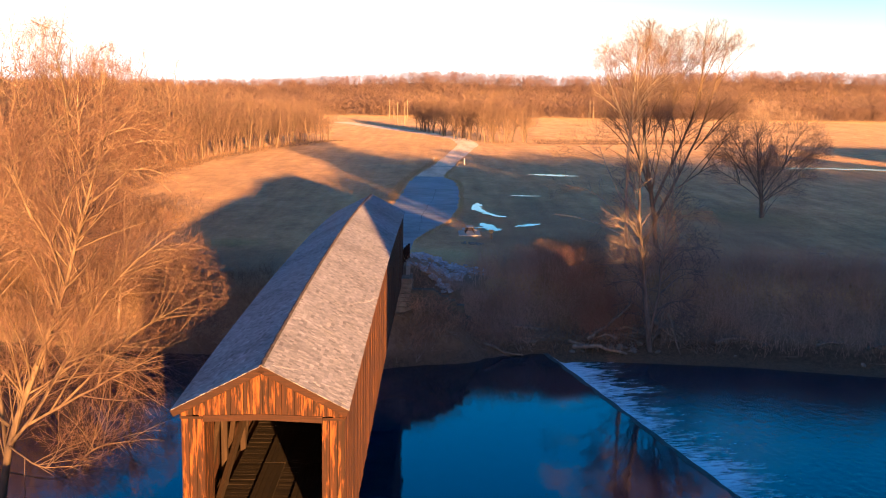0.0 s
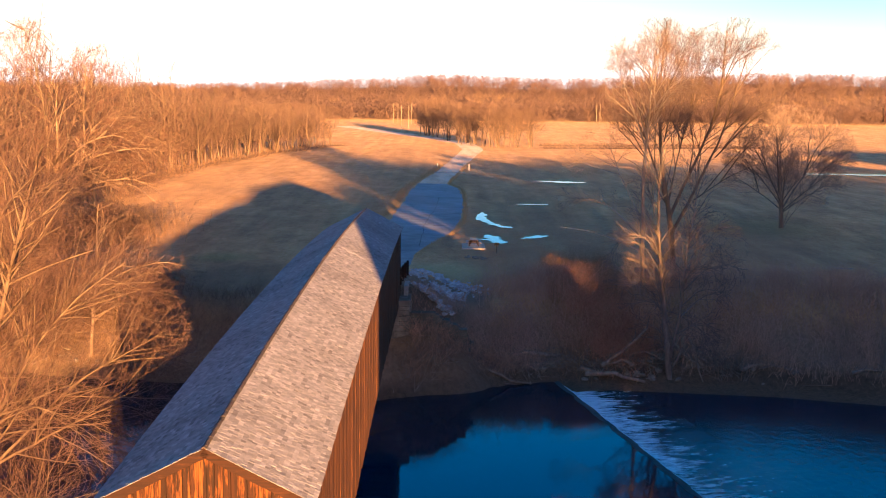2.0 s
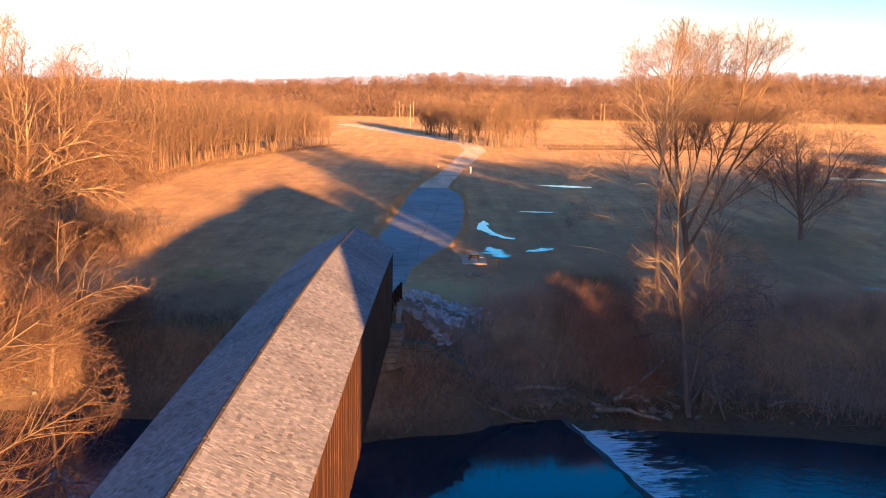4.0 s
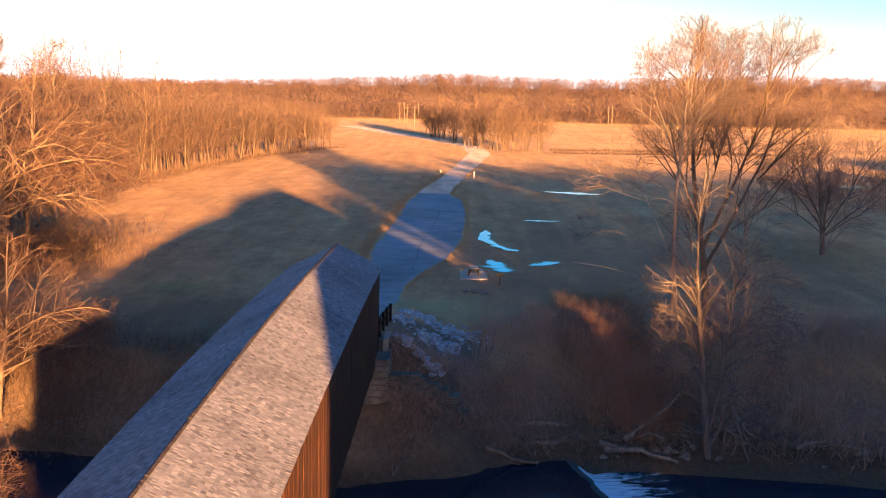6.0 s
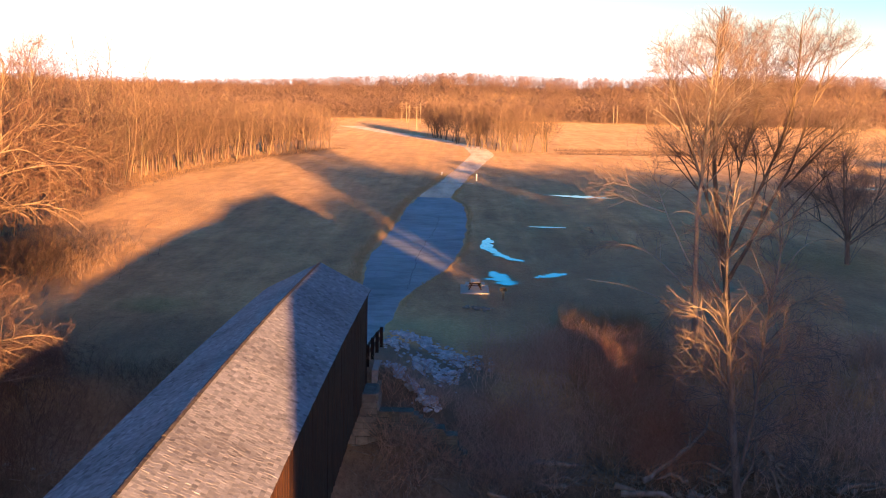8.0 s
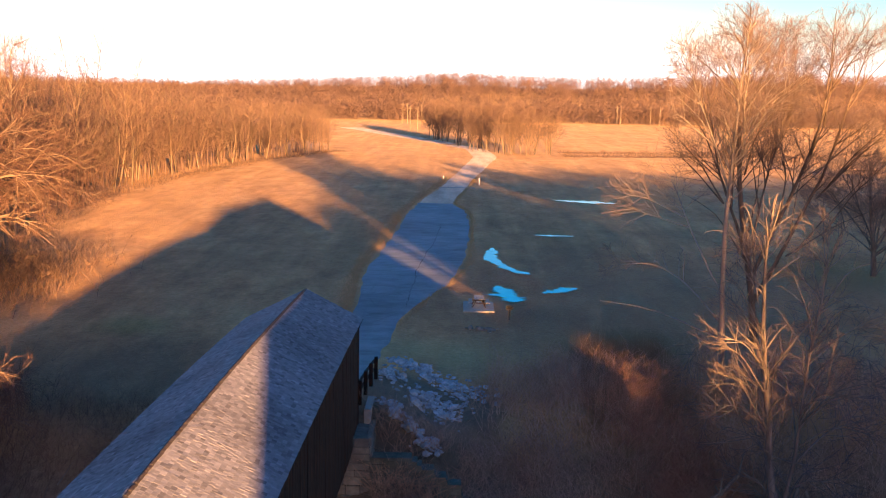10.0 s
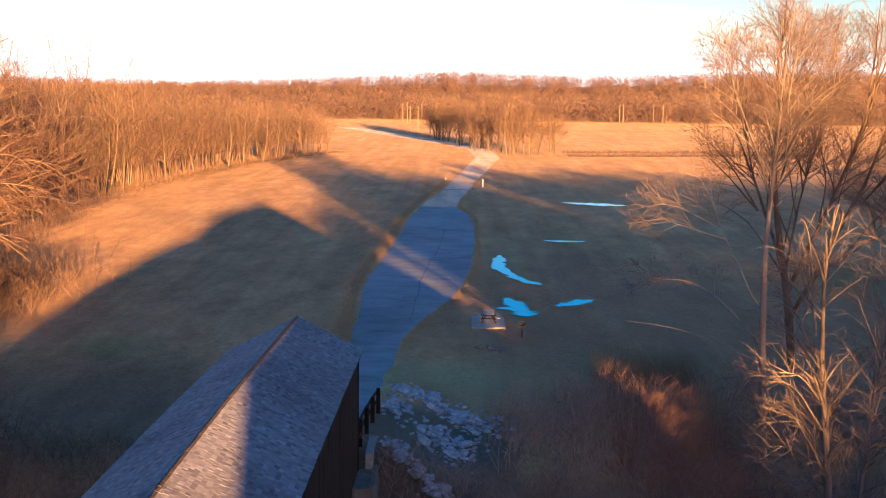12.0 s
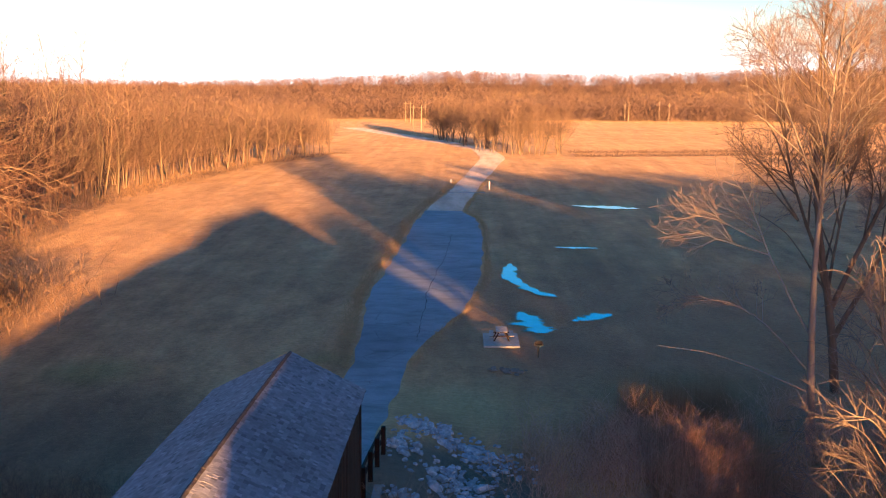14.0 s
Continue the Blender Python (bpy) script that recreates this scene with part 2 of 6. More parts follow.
    # left of the bridge: darker soil, with the bank's shade put into the colour
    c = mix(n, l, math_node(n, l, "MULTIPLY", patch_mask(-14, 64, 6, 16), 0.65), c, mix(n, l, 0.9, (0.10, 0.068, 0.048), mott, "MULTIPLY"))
    # right of the road: wetter brown grass, the meadow's shade put into the colour too
    c = mix(n, l, math_node(n, l, "MULTIPLY", patch_mask(30, 98, 16, 34), 0.55), c, mix(n, l, 0.8, (0.20, 0.105, 0.066), mott, "MULTIPLY"))
    c = mix(n, l, math_node(n, l, "MULTIPLY", patch_mask(6.5, 76.5, 2, 7), 0.6), c, mix(n, l, 0.9, (0.42, 0.36, 0.17), mott, "MULTIPLY"))
    c = mix(n, l, patch_mask(5.6, 56.0, 3.0, 6.5), c, mix(n, l, 0.9, (0.105, 0.085, 0.068), mott, "MULTIPLY"))
    c = mix(n, l, patch_mask(5.4, 63.5, 3.6, 6.0), c, mix(n, l, 0.9, (0.13, 0.105, 0.085), mott, "MULTIPLY"))
    # leaf litter under the far woods
    mf = n.new("ShaderNodeMapRange")
    mf.inputs["From Min"].default_value, mf.inputs["From Max"].default_value = 582, 592
    l.new(sep.outputs["Y"], mf.inputs["Value"])
    c = mix(n, l, mf.outputs["Result"], c, (0.13, 0.075, 0.045))
    l.new(c, b.inputs["Base Color"])
    h = math_node(n, l, "ADD", math_node(n, l, "MULTIPLY", fine, 0.6), math_node(n, l, "MULTIPLY", noise_node(n, l, 9.0, 4, None, 0.7), 0.5))
    bump(n, l, b, h, 0.9, 0.35)
    b.inputs["Sheen Weight"].default_value = 0.14
    b.inputs["Sheen Roughness"].default_value = 0.5
    b.inputs["Sheen Tint"].default_value = (1.0, 0.72, 0.42, 1)
    return m


def mat_road():
    m, n, l, b = material("worn_asphalt", 0.85)
    big = noise_node(n, l, 0.12, 5, (1, 0.5, 1))
    fine = noise_node(n, l, 14, 5)
    crack = n.new("ShaderNodeTexVoronoi")
    crack.feature = "DISTANCE_TO_EDGE"
    crack.inputs["Scale"].default_value = 0.33
    co = n.new("ShaderNodeTexCoord")
    wobble = mix(n, l, 0.35, co.outputs["Object"], noise_node(n, l, 0.5, 4), "ADD")
    l.new(wobble, crack.inputs["Vector"])
    c = ramp(n, l, big, [(0.3, (0.165, 0.17, 0.186)), (0.7, (0.28, 0.286, 0.303))])
    g = ramp(n, l, fine, [(0.3, (0.75, 0.75, 0.75)), (0.7, (1.15, 1.15, 1.15))])
    worn_in = noise_node(n, l, 0.5, 6, (0.7, 1.3, 1), 0.7)
    c = mix(n, l, 0.6, c, ramp(n, l, worn_in, [(0.34, (0.6, 0.59, 0.58)), (0.5, (0.95, 0.95, 0.95)), (0.62, (1.2, 1.19, 1.17))]), "MULTIPLY")
    streak = ramp(n, l, noise_node(n, l, 1.0, 4, (0.35, 2.2, 1), 0.6), [(0.64, (0, 0, 0)), (0.7, (1, 1, 1))])
    c = mix(n, l, math_node(n, l, "MULTIPLY", streak, 0.06), c, (0.42, 0.42, 0.43))
    c = mix(n, l, 0.8, c, g, "MULTIPLY")
    k = ramp(n, l, crack.outputs["Distance"], [(0.002, (1, 1, 1)), (0.012, (0, 0, 0))])
    worn = ramp(n, l, noise_node(n, l, 0.23, 3), [(0.45, (0, 0, 0)), (0.62, (1, 1, 1))])
    k = math_node(n, l, "MULTIPLY", k, worn)
    c = mix(n, l, math_node(n, l, "MULTIPLY", k, 0.55), c, (0.035, 0.03, 0.028))
    l.new(c, b.inputs["Base Color"])
    bump(n, l, b, math_node(n, l, "ADD", fine, noise_node(n, l, 1.5, 4)), 0.7, 0.07)
    return m


def mat_water(name, foam=False):
    m, n, l, b = material(name, 0.04)
    b.inputs["IOR"].default_value = 1.33
    b.inputs["Specular IOR Level"].default_value = 0.5
    b.inputs["Specular Tint"].default_value = (0.14, 0.30, 1.0, 1)
    big = noise_node(n, l, 0.05, 3)
    c = ramp(n, l, big, [(0.3, (0.001, 0.012, 0.024)), (0.7, (0.002, 0.018, 0.04))])
    l.new(c, b.inputs["Base Color"])
    rip = noise_node(n, l, 1.1 if not foam else 2.2, 4, (1, 0.6, 1))
    bump(n, l, b, rip, 0.12 if not foam else 0.5, 0.05 if not foam else 0.09)
    return m


def mat_shingle(name, per_island):
    m, n, l, b = material(name, 0.9)
    if per_island:
        r = n.new("ShaderNodeNewGeometry").outputs["Random Per Island"]
    else:
        r = n.new("ShaderNodeObjectInfo").outputs["Random"]
    c = ramp(n, l, r, [(0.0, (0.103, 0.102, 0.113)), (0.14, (0.145, 0.143, 0.159)), (0.55, (0.178, 0.176, 0.196)), (0.86, (0.202, 0.2, 0.221)), (1.0, (0.245, 0.244, 0.268))])
    grain = noise_node(n, l, 9.0, 5, (1, 1, 1))
    c = mix(n, l, 0.6, c, ramp(n, l, grain, [(0.3, (0.72, 0.70, 0.68)), (0.7, (1.12, 1.1, 1.1))]), "MULTIPLY")
    stain = noise_node(n, l, 0.22, 4, (1, 1, 1))
    c = mix(n, l, 0.7, c, ramp(n, l, stain, [(0.34, (0.66, 0.64, 0.64)), (0.52, (1.05, 1.05, 1.05))]), "MULTIPLY")
    l.new(c, b.inputs["Base Color"])
    bump(n, l, b, grain, 0.4, 0.02)
    return m


def mat_boards(name, base, pale, dark, worn=0.5, per_object=True, flip=False):
    """Old painted or stained boards: grain along z, paint worn to pale wood."""
    m, n, l, b = material(name, 0.82)
    st = (26, 26, 0.7) if not flip else (0.7, 26, 26)
    grain = noise_node(n, l, 1.0, 6, st, 0.65)
    wear = noise_node(n, l, 0.9, 5, (8, 8, 0.8) if not flip else (0.8, 8, 8), 0.7)
    c = ramp(n, l, grain, [(0.3, dark), (0.6, base)])
    src = n.new("ShaderNodeObjectInfo").outputs["Random"] if per_object else n.new("ShaderNodeNewGeometry").outputs["Random Per Island"]
    c = mix(n, l, math_node(n, l, "MULTIPLY", src, 0.55), c, dark)
    w = ramp(n, l, wear, [(0.60 - 0.15 * worn, (0, 0, 0)), (0.70 - 0.15 * worn, (1, 1, 1))])
    c = mix(n, l, math_node(n, l, "MULTIPLY", w, worn), c, pale)
    l.new(c, b.inputs["Base Color"])
    bump(n, l, b, grain, 0.5, 0.02)
    return m


def mat_stone(name, a, b_, scale=2.0):
    m, n, l, b = material(name, 0.9)
    f = noise_node(n, l, scale, 6, None, 0.65)
    c = ramp(n, l, f, [(0.3, a), (0.7, b_)])
    oi = n.new("ShaderNodeObjectInfo")
    c = mix(n, l, math_node(n, l, "MULTIPLY", oi.outputs["Random"], 0.5), c, a)
    l.new(c, b.inputs["Base Color"])
    bump(n, l, b, f, 0.7, 0.06)
    return m


M_MEADOW = mat_meadow()
M_ROAD = mat_road()
M_WATER = mat_water("still_river_water")
M_RAPID = mat_water("running_river_water", True)
M_SHINGLE = mat_shingle("weathered_shingle", False)
M_SHINGLES = mat_shingle("weathered_shingles", True)
M_RIDGE = mat_stone("weathered_ridge", (0.02, 0.014, 0.012), (0.085, 0.072, 0.07), 4.0)
M_SIDING = mat_boards("brown_siding", (0.05, 0.0148, 0.005), (0.13, 0.046, 0.0145), (0.011, 0.0042, 0.0025), 0.5)
M_SIDINGS = mat_boards("brown_siding_joined", (0.05, 0.0148, 0.005), (0.13, 0.046, 0.0145), (0.011, 0.0042, 0.0025), 0.5, False)
M_GABLE = mat_boards("worn_gable_boards", (0.026, 0.0072, 0.0026), (0.165, 0.052, 0.013), (0.004, 0.0018, 0.0012), 0.6)
M_TRIM = mat_boards("red_brown_trim", (0.022, 0.0066, 0.003), (0.055, 0.019, 0.008), (0.009, 0.0034, 0.002), 0.4, True, True)
M_TIMBER = mat_boards("old_timber", (0.024, 0.012, 0.0065), (0.045, 0.025, 0.014), (0.01, 0.005, 0.003), 0.4)
M_PLANK = mat_boards("deck_plank", (0.014, 0.0086, 0.005), (0.03, 0.019, 0.0115), (0.0065, 0.004, 0.0025), 0.5, True, True)
M_STONE = mat_stone("abutment_stone", (0.10, 0.09, 0.075), (0.24, 0.215, 0.18))
M_WING = mat_stone("grey_coursed_stone", (0.055, 0.056, 0.045), (0.14, 0.14, 0.115), 2.0)
M_ROCK = mat_stone("grey_riprap", (0.17, 0.19, 0.205), (0.48, 0.51, 0.54), 3.0)
M_ROCKS = mat_stone("grey_riprap_small", (0.13, 0.14, 0.15), (0.34, 0.365, 0.39), 3.0)
M_WET = mat_stone("wet_dark_concrete", (0.03, 0.032, 0.035), (0.11, 0.11, 0.11), 3.0)
M_RUBBLE = mat_stone("brown_rubble", (0.09, 0.075, 0.06), (0.27, 0.235, 0.2), 3.0)
M_CONCRETE = mat_stone("pale_concrete", (0.22, 0.205, 0.185), (0.40, 0.375, 0.34), 5.0)
M_BARK = mat_bark("pale_bark", (0.08, 0.054, 0.04), (0.23, 0.16, 0.115))
M_WEED = mat_twigs("dull_weeds", (0.075, 0.047, 0.035), (0.14, 0.09, 0.065))
M_BARK_DARK = mat_bark("grey_bark", (0.05, 0.037, 0.028), (0.15, 0.11, 0.08))
M_TWIG = mat_twigs("reddish_twigs", (0.074, 0.045, 0.039), (0.14, 0.091, 0.078))
M_TWIG_RED = mat_twigs("red_brown_twigs", (0.064, 0.035, 0.028), (0.118, 0.07, 0.056))
M_TWIG_GREY = mat_twigs("grey_twigs", (0.13, 0.098, 0.088), (0.24, 0.188, 0.168))
M_TWIG_DULL = mat_twigs("dull_grey_twigs", (0.09, 0.067, 0.063), (0.165, 0.128, 0.119))
M_TWIG_ROSE = mat_twigs("rosy_grey_twigs", (0.072, 0.052, 0.051), (0.13, 0.098, 0.095))
M_BARK_GREY = mat_bark("ash_grey_bark", (0.075, 0.058, 0.048), (0.20, 0.158, 0.132))
M_BARK_PALE = mat_bark("pale_smooth_bark", (0.11, 0.082, 0.064), (0.27, 0.21, 0.165), 2.0)
M_BARK_ASPEN = mat_bark("bleached_smooth_bark", (0.12, 0.094, 0.08), (0.27, 0.218, 0.188), 2.0)
M_BARK_MID = mat_bark("brown_grey_bark", (0.06, 0.04, 0.029), (0.16, 0.112, 0.08), 2.5)
M_BRUSH_MID = mat_twigs("grey_brown_brush", (0.27, 0.165, 0.115), (0.47, 0.305, 0.22))
M_BRUSH_RED = mat_twigs("red_brush", (0.24, 0.12, 0.082), (0.42, 0.23, 0.155))
M_REED = mat_twigs("tan_reeds", (0.17, 0.105, 0.055), (0.27, 0.175, 0.095))
M_FOREST = mat_twigs("far_forest_twigs", (0.072, 0.046, 0.041), (0.108, 0.074, 0.068), False)
M_DRIFT = mat_bark("bleached_driftwood", (0.11, 0.085, 0.066), (0.27, 0.22, 0.175))
M_IRON = material("dark_iron", 0.5, 0.6)[0]
M_IRON.node_tree.nodes["Principled BSDF"].inputs["Base Color"].default_value = (0.03, 0.028, 0.026, 1)
M_POLE = mat_stone("pole_wood", (0.11, 0.082, 0.062), (0.22, 0.175, 0.14), 6.0)
M_WHITE = mat_stone("white_paint", (0.6, 0.58, 0.54), (0.8, 0.78, 0.74), 6.0)

# ---- the lie of the land ----
Z_MEADOW, Z_WATER, Z_LOW = -3.2, -8.16, -8.75
DECK = -1.2


def smooth(e0, e1, x):
    t = np.clip((x - e0) / (e1 - e0), 0, 1)
    return t * t * (3 - 2 * t)


def bank_line(x):
    """y of the far waterline."""
    return np.interp(x, [-400, -60, -35, -20, -10, 0, 11, 19, 31, 43, 60, 400], [75, 62, 57.5, 53.8, 53, 48.5, 53.6, 56.2, 54.9, 51.8, 50, 40])


def near_bank(x):
    return np.interp(x, [-400, -40, -14, 0, 12, 30, 400], [10, 16, 13, 6, 4, 2, -6])


def wobble(x, y, s, seed):
    """A cheap smooth noise for arrays, about -1 to 1."""
    r = np.random.RandomState(seed)
    out = 0
    for k in range(5):
        a, p, f = r.uniform(0, 6.28), r.uniform(0, 6.28), s * (0.6 + 0.45 * k)
        out = out + np.sin((x * math.cos(a) + y * math.sin(a)) * f + p)
    return out / 3.0


def ground_h(x, y):
    x, y = np.asarray(x, float), np.asarray(y, float)
    far = y - bank_line(x)
    width = np.interp(x, [-60, -10, -4, 4, 9, 25, 60], [9, 8, 7, 7, 9, 12, 12])
    rise = np.where(far > 0, Z_WATER + 0.02 + (Z_MEADOW - Z_WATER) * (0.16 * smooth(0, 0.05, far / width) + 0.84 * smooth(-0.12, 1.0, far / width) - 0.03 * (1 - far / np.maximum(far, width))), Z_WATER + 0.35 * np.maximum(far, -6))
    rise = rise + 0.35 * wobble(x, y, 0.7, 3) * smooth(-1, 2, far) * (1 - smooth(6, 16, far))
    near = near_bank(x) - y
    nrise = Z_WATER - 0.9 + (Z_MEADOW - Z_WATER + 0.9) * smooth(-2, 9, near)
    h = np.where(y > 30, rise, nrise)
    # the road's ramp down from the bridge's two ends
    ramp_far = (DECK + 0.02 - Z_MEADOW) * (1 - smooth(57, 84, y)) * (1 - smooth(3.0, 7.0, np.abs(x - 0.4))) * smooth(55.5, 56.4, y)
    ramp_near = (DECK + 0.02 - Z_MEADOW) * (1 - smooth(3.0, 7.0, np.abs(x))) * (1 - smooth(-0.5, 0.5, y)) * smooth(-70, -25, y)
    h = np.where(y > 30, np.maximum(h, h * 0 + Z_MEADOW + ramp_far) * (ramp_far > 0.01) + h * (ramp_far <= 0.01), h)
    h = np.where((y < 30) & (ramp_near > 0.01), Z_MEADOW + ramp_near, h)
    # soil heaped against the foot of the far wing wall
    h = h + 2.0 * np.exp(-((x - 5.6) / 3.0) ** 4 - ((y - 52.6) / 1.3) ** 2)
    # rolling field, and the wooded hill beyond it
    verge = np.interp(y, [86, 110, 133, 160, 173, 214], [-1.9, -3.0, -2.1, -1.2, -0.4, 3.8])
    h = h + 0.2 * np.exp(-((x - verge) / 0.7) ** 2) * smooth(90, 104, y) * (1 - smooth(200, 225, y)) * (1 + 0.6 * wobble(x, y, 1.1, 6))
    h = h + 0.12 * wobble(x, y, 0.09, 5) * smooth(70, 110, y)
    hill = np.interp(x / np.maximum(y, 1), [-0.6, -0.2, -0.08, 0.0, 0.1, 0.3, 0.6], [10, 12, 16, 19.5, 18, 23, 21])
    h = h + 1.05 * hill * smooth(570, 795, y) + 0.8 * wobble(x, y, 0.02, 9) * smooth(600, 700, y)
    # an unseen rise on the near side, added to shade the bank and meadow
    s, u = -0.287 * x + 0.958 * y, 0.958 * x + 0.287 * y
    h = h + smooth(-14, -42, s) * (13.0 * smooth(38.2, 40.9, u) + 20 * smooth(150, 200, u)) * (1 - smooth(300, 380, u)) * smooth(-190, -120, s)
    return h


def axis_steps(dense_lo, dense_hi, step, lo, hi, grow=1.12):
    mid = list(np.arange(dense_lo, dense_hi, step))
    up, s, v = [], step, mid[-1]
    while v < hi:
        s *= grow
        v += s
        up.append(v)
    down, s, v = [], step, mid[0]
    while v > lo:
        s *= grow
        v -= s
        down.append(v)
    return np.array(down[::-1] + mid + up)


gx, gy = axis_steps(-36, 62, 0.8, -3500, 3500), axis_steps(-12, 130, 0.8, -3500, 4200, 1.06)
X, Y = np.meshgrid(gx, gy)
co = np.stack([X, Y, ground_h(X, Y)], -1).reshape(-1, 3)
i = np.arange(len(gy) - 1)[:, None] * len(gx) + np.arange(len(gx) - 1)[None]
quads = np.stack([i, i + 1, i + len(gx) + 1, i + len(gx)], -1).reshape(-1, 4)
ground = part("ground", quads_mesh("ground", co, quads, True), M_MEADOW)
tagged(ground, "dry brown winter meadow with muddy river banks", "ground", kind="structure")


def h1(x, y):
    return float(ground_h(x, y))


# ---- river and dam ----
DAM_A, DAM_B = Vector((14.6, 56.0, 0)), Vector((27.2, 2.0, 0))
dam_way = (DAM_B - DAM_A).normalized()
dam_side = Vector((-dam_way.y, dam_way.x, 0))               # towards the low water
if dam_side.x < 0:
    dam_side = -dam_side


def sheet(name, corners, z, mat, label, category):
    bm = bmesh.new()
    bm.faces.new([bm.verts.new((x, y, z)) for x, y in corners])
    ob = part(name, bm, mat)
    return tagged(ob, label, category, kind="structure")


sheet("water", [(-420, -20), (DAM_B.x + 6, -23), (DAM_B.x, DAM_B.y), (DAM_A.x, DAM_A.y), (DAM_A.x, 80), (-420, 90)], Z_WATER, M_WATER,
      "still deep blue river water above the dam", "water")
sheet("water_low", [(DAM_B.x + 6, -23), (420, -30), (420, 70), (DAM_A.x + 1, 80), (DAM_A.x, DAM_A.y), (DAM_B.x, DAM_B.y)], Z_LOW, M_RAPID,
      "rippled dark blue river water below the dam", "water")
dam = thing("dam", (DAM_A.x, DAM_A.y, Z_LOW - 1.0), "low concrete dam across the river, water spilling over", "dam", kind="structure")
bm = bmesh.new()
length = (DAM_B - DAM_A).length
prof = [(-0.5, 0.2), (-0.25, 1.60), (0.15, 1.61), (0.55, 1.30), (1.3, 0.6), (1.3, 0.2)]
prev = None
for k in range(61):
    s = length * k / 60
    row = [bm.verts.new(dam_way * s + dam_side * (o + 0.04 * math.sin(s * 1.7)) + Vector((0, 0, z + 0.015 * math.sin(s * 0.9)))) for o, z in prof]
    if prev:
        for a in range(len(prof) - 1):
            bm.faces.new((prev[a], prev[a + 1], row[a + 1], row[a]))
    prev = row
part("weir_wall", bm, M_WET, dam)
rng = np.random.RandomState(11)


def foam_material():
    """White water: streaks that thin out away from the dam; local x runs along it, y downstream."""
    m, n, l, b = material("white_water", 0.5)
    f = noise_node(n, l, 1.0, 6, (3.2, 0.7, 1), 0.7)
    big = noise_node(n, l, 0.30, 3, (1, 0.4, 1))
    co = n.new("ShaderNodeTexCoord")
    sep = n.new("ShaderNodeSeparateXYZ")
    l.new(co.outputs["Object"], sep.inputs[0])
    out = math_node(n, l, "MULTIPLY", sep.outputs["Y"], 0.06)
    a = math_node(n, l, "SUBTRACT", math_node(n, l, "ADD", f, math_node(n, l, "MULTIPLY", big, 0.55)), out)
    alpha = ramp(n, l, a, [(0.50, (0, 0, 0)), (0.74, (0.95, 0.95, 0.95))])
    l.new(alpha, b.inputs["Alpha"])
    l.new(ramp(n, l, f, [(0.3, (0.5, 0.6, 0.68)), (0.65, (0.85, 0.88, 0.9))]), b.inputs["Base Color"])
    bump(n, l, b, f, 0.7, 0.08)
    return m


bm = bmesh.new()
prev = None
for k in range(121):
    s = length * k / 120
    row = []
    for o, z in ((0.10, 1.62), (0.5, 1.36), (0.9, 1.08), (1.3, 1.03), (2.6, 1.015), (4.2, 1.012), (6.5, 1.01)):
        row.append(bm.verts.new((s, o, z + 0.02 * math.sin(s * 2.3 + o * 3))))
    if prev:
        for q in range(len(row) - 1):
            bm.faces.new((prev[q], row[q], row[q + 1], prev[q + 1]))
    prev = row
bmesh.ops.recalc_face_normals(bm, faces=bm.faces[:])
for f in bm.faces:
    f.smooth = True
white = part("white_water", bm, foam_material(), dam, "white foaming water below the dam")
white.matrix_local = Matrix(((dam_way.x, dam_side.x, 0, 0), (dam_way.y, dam_side.y, 0, 0), (0, 0, 1, 0), (0, 0, 0, 1)))

# ---- road ----
def road_edges(y):
    left = np.interp(y, [56.3, 60, 70, 86, 110, 133, 160, 173, 214, 292, 330, 400, 480], [-1.95, -2.1, -1.6, -0.75, -1.9, -0.9, 0.0, 0.8, 5.0, 10.9, 9.0, -16, -46])
    right = np.interp(y, [56.3, 60, 70, 86, 95, 103, 116, 135, 152, 165, 173, 180, 214, 292, 330, 400, 480], [1.95, 2.3, 2.5, 3.0, 4.6, 6.6, 8.35, 9.0, 9.1, 8.6, 6.6, 6.9, 9.7, 17.5, 16, -7, -36])
    return left, right


def road_mesh(name, ys, seed, lift):
    left, right = road_edges(ys)
    left = left + 0.16 * wobble(ys, ys * 0, 1.3, seed)
    right = right + 0.18 * wobble(ys, ys * 0, 1.1, seed + 1)
    steps, rows = 14, []
    for k in range(steps + 1):
        xk = left + (right - left) * k / steps
        rows.append(np.stack([xk, ys, np.maximum(ground_h(xk, ys), ground_h(xk + 0.4, ys)) + (lift if 0 < k < steps else -0.03)], -1))
    i = np.arange(len(ys) - 1)[:, None] * (steps + 1) + np.arange(steps)[None]
    return quads_mesh(name, np.stack(rows, 1).reshape(-1, 3), np.stack([i, i + 1, i + steps + 2, i + steps + 1], -1).reshape(-1, 4), True)


M_LANE, n_, l_, b_ = material("tan_gravel", 0.95)
f_ = noise_node(n_, l_, 2.5, 6, (1, 0.5, 1), 0.75)
l_.new(mix(n_, l_, 0.7, ramp(n_, l_, noise_node(n_, l_, 0.25, 4, (1.6, 0.3, 1)), [(0.35, (0.45, 0.30, 0.20)), (0.65, (0.72, 0.52, 0.37))]), ramp(n_, l_, f_, [(0.3, (0.65, 0.62, 0.6)), (0.7, (1.15, 1.12, 1.1))]), "MULTIPLY"), b_.inputs["Base Color"])
bump(n_, l_, b_, f_, 0.9, 0.3)
b_.inputs["Sheen Weight"].default_value = 0.1
lane = part("lane", road_mesh("lane", np.concatenate([np.arange(171, 200, 1.0), np.arange(200, 480, 3.0)]), 31, 0.045), M_LANE)
tagged(lane, "pale tan gravel lane across the meadow", "lane", kind="structure")
ys = np.arange(56.2, 174.5, 0.5)
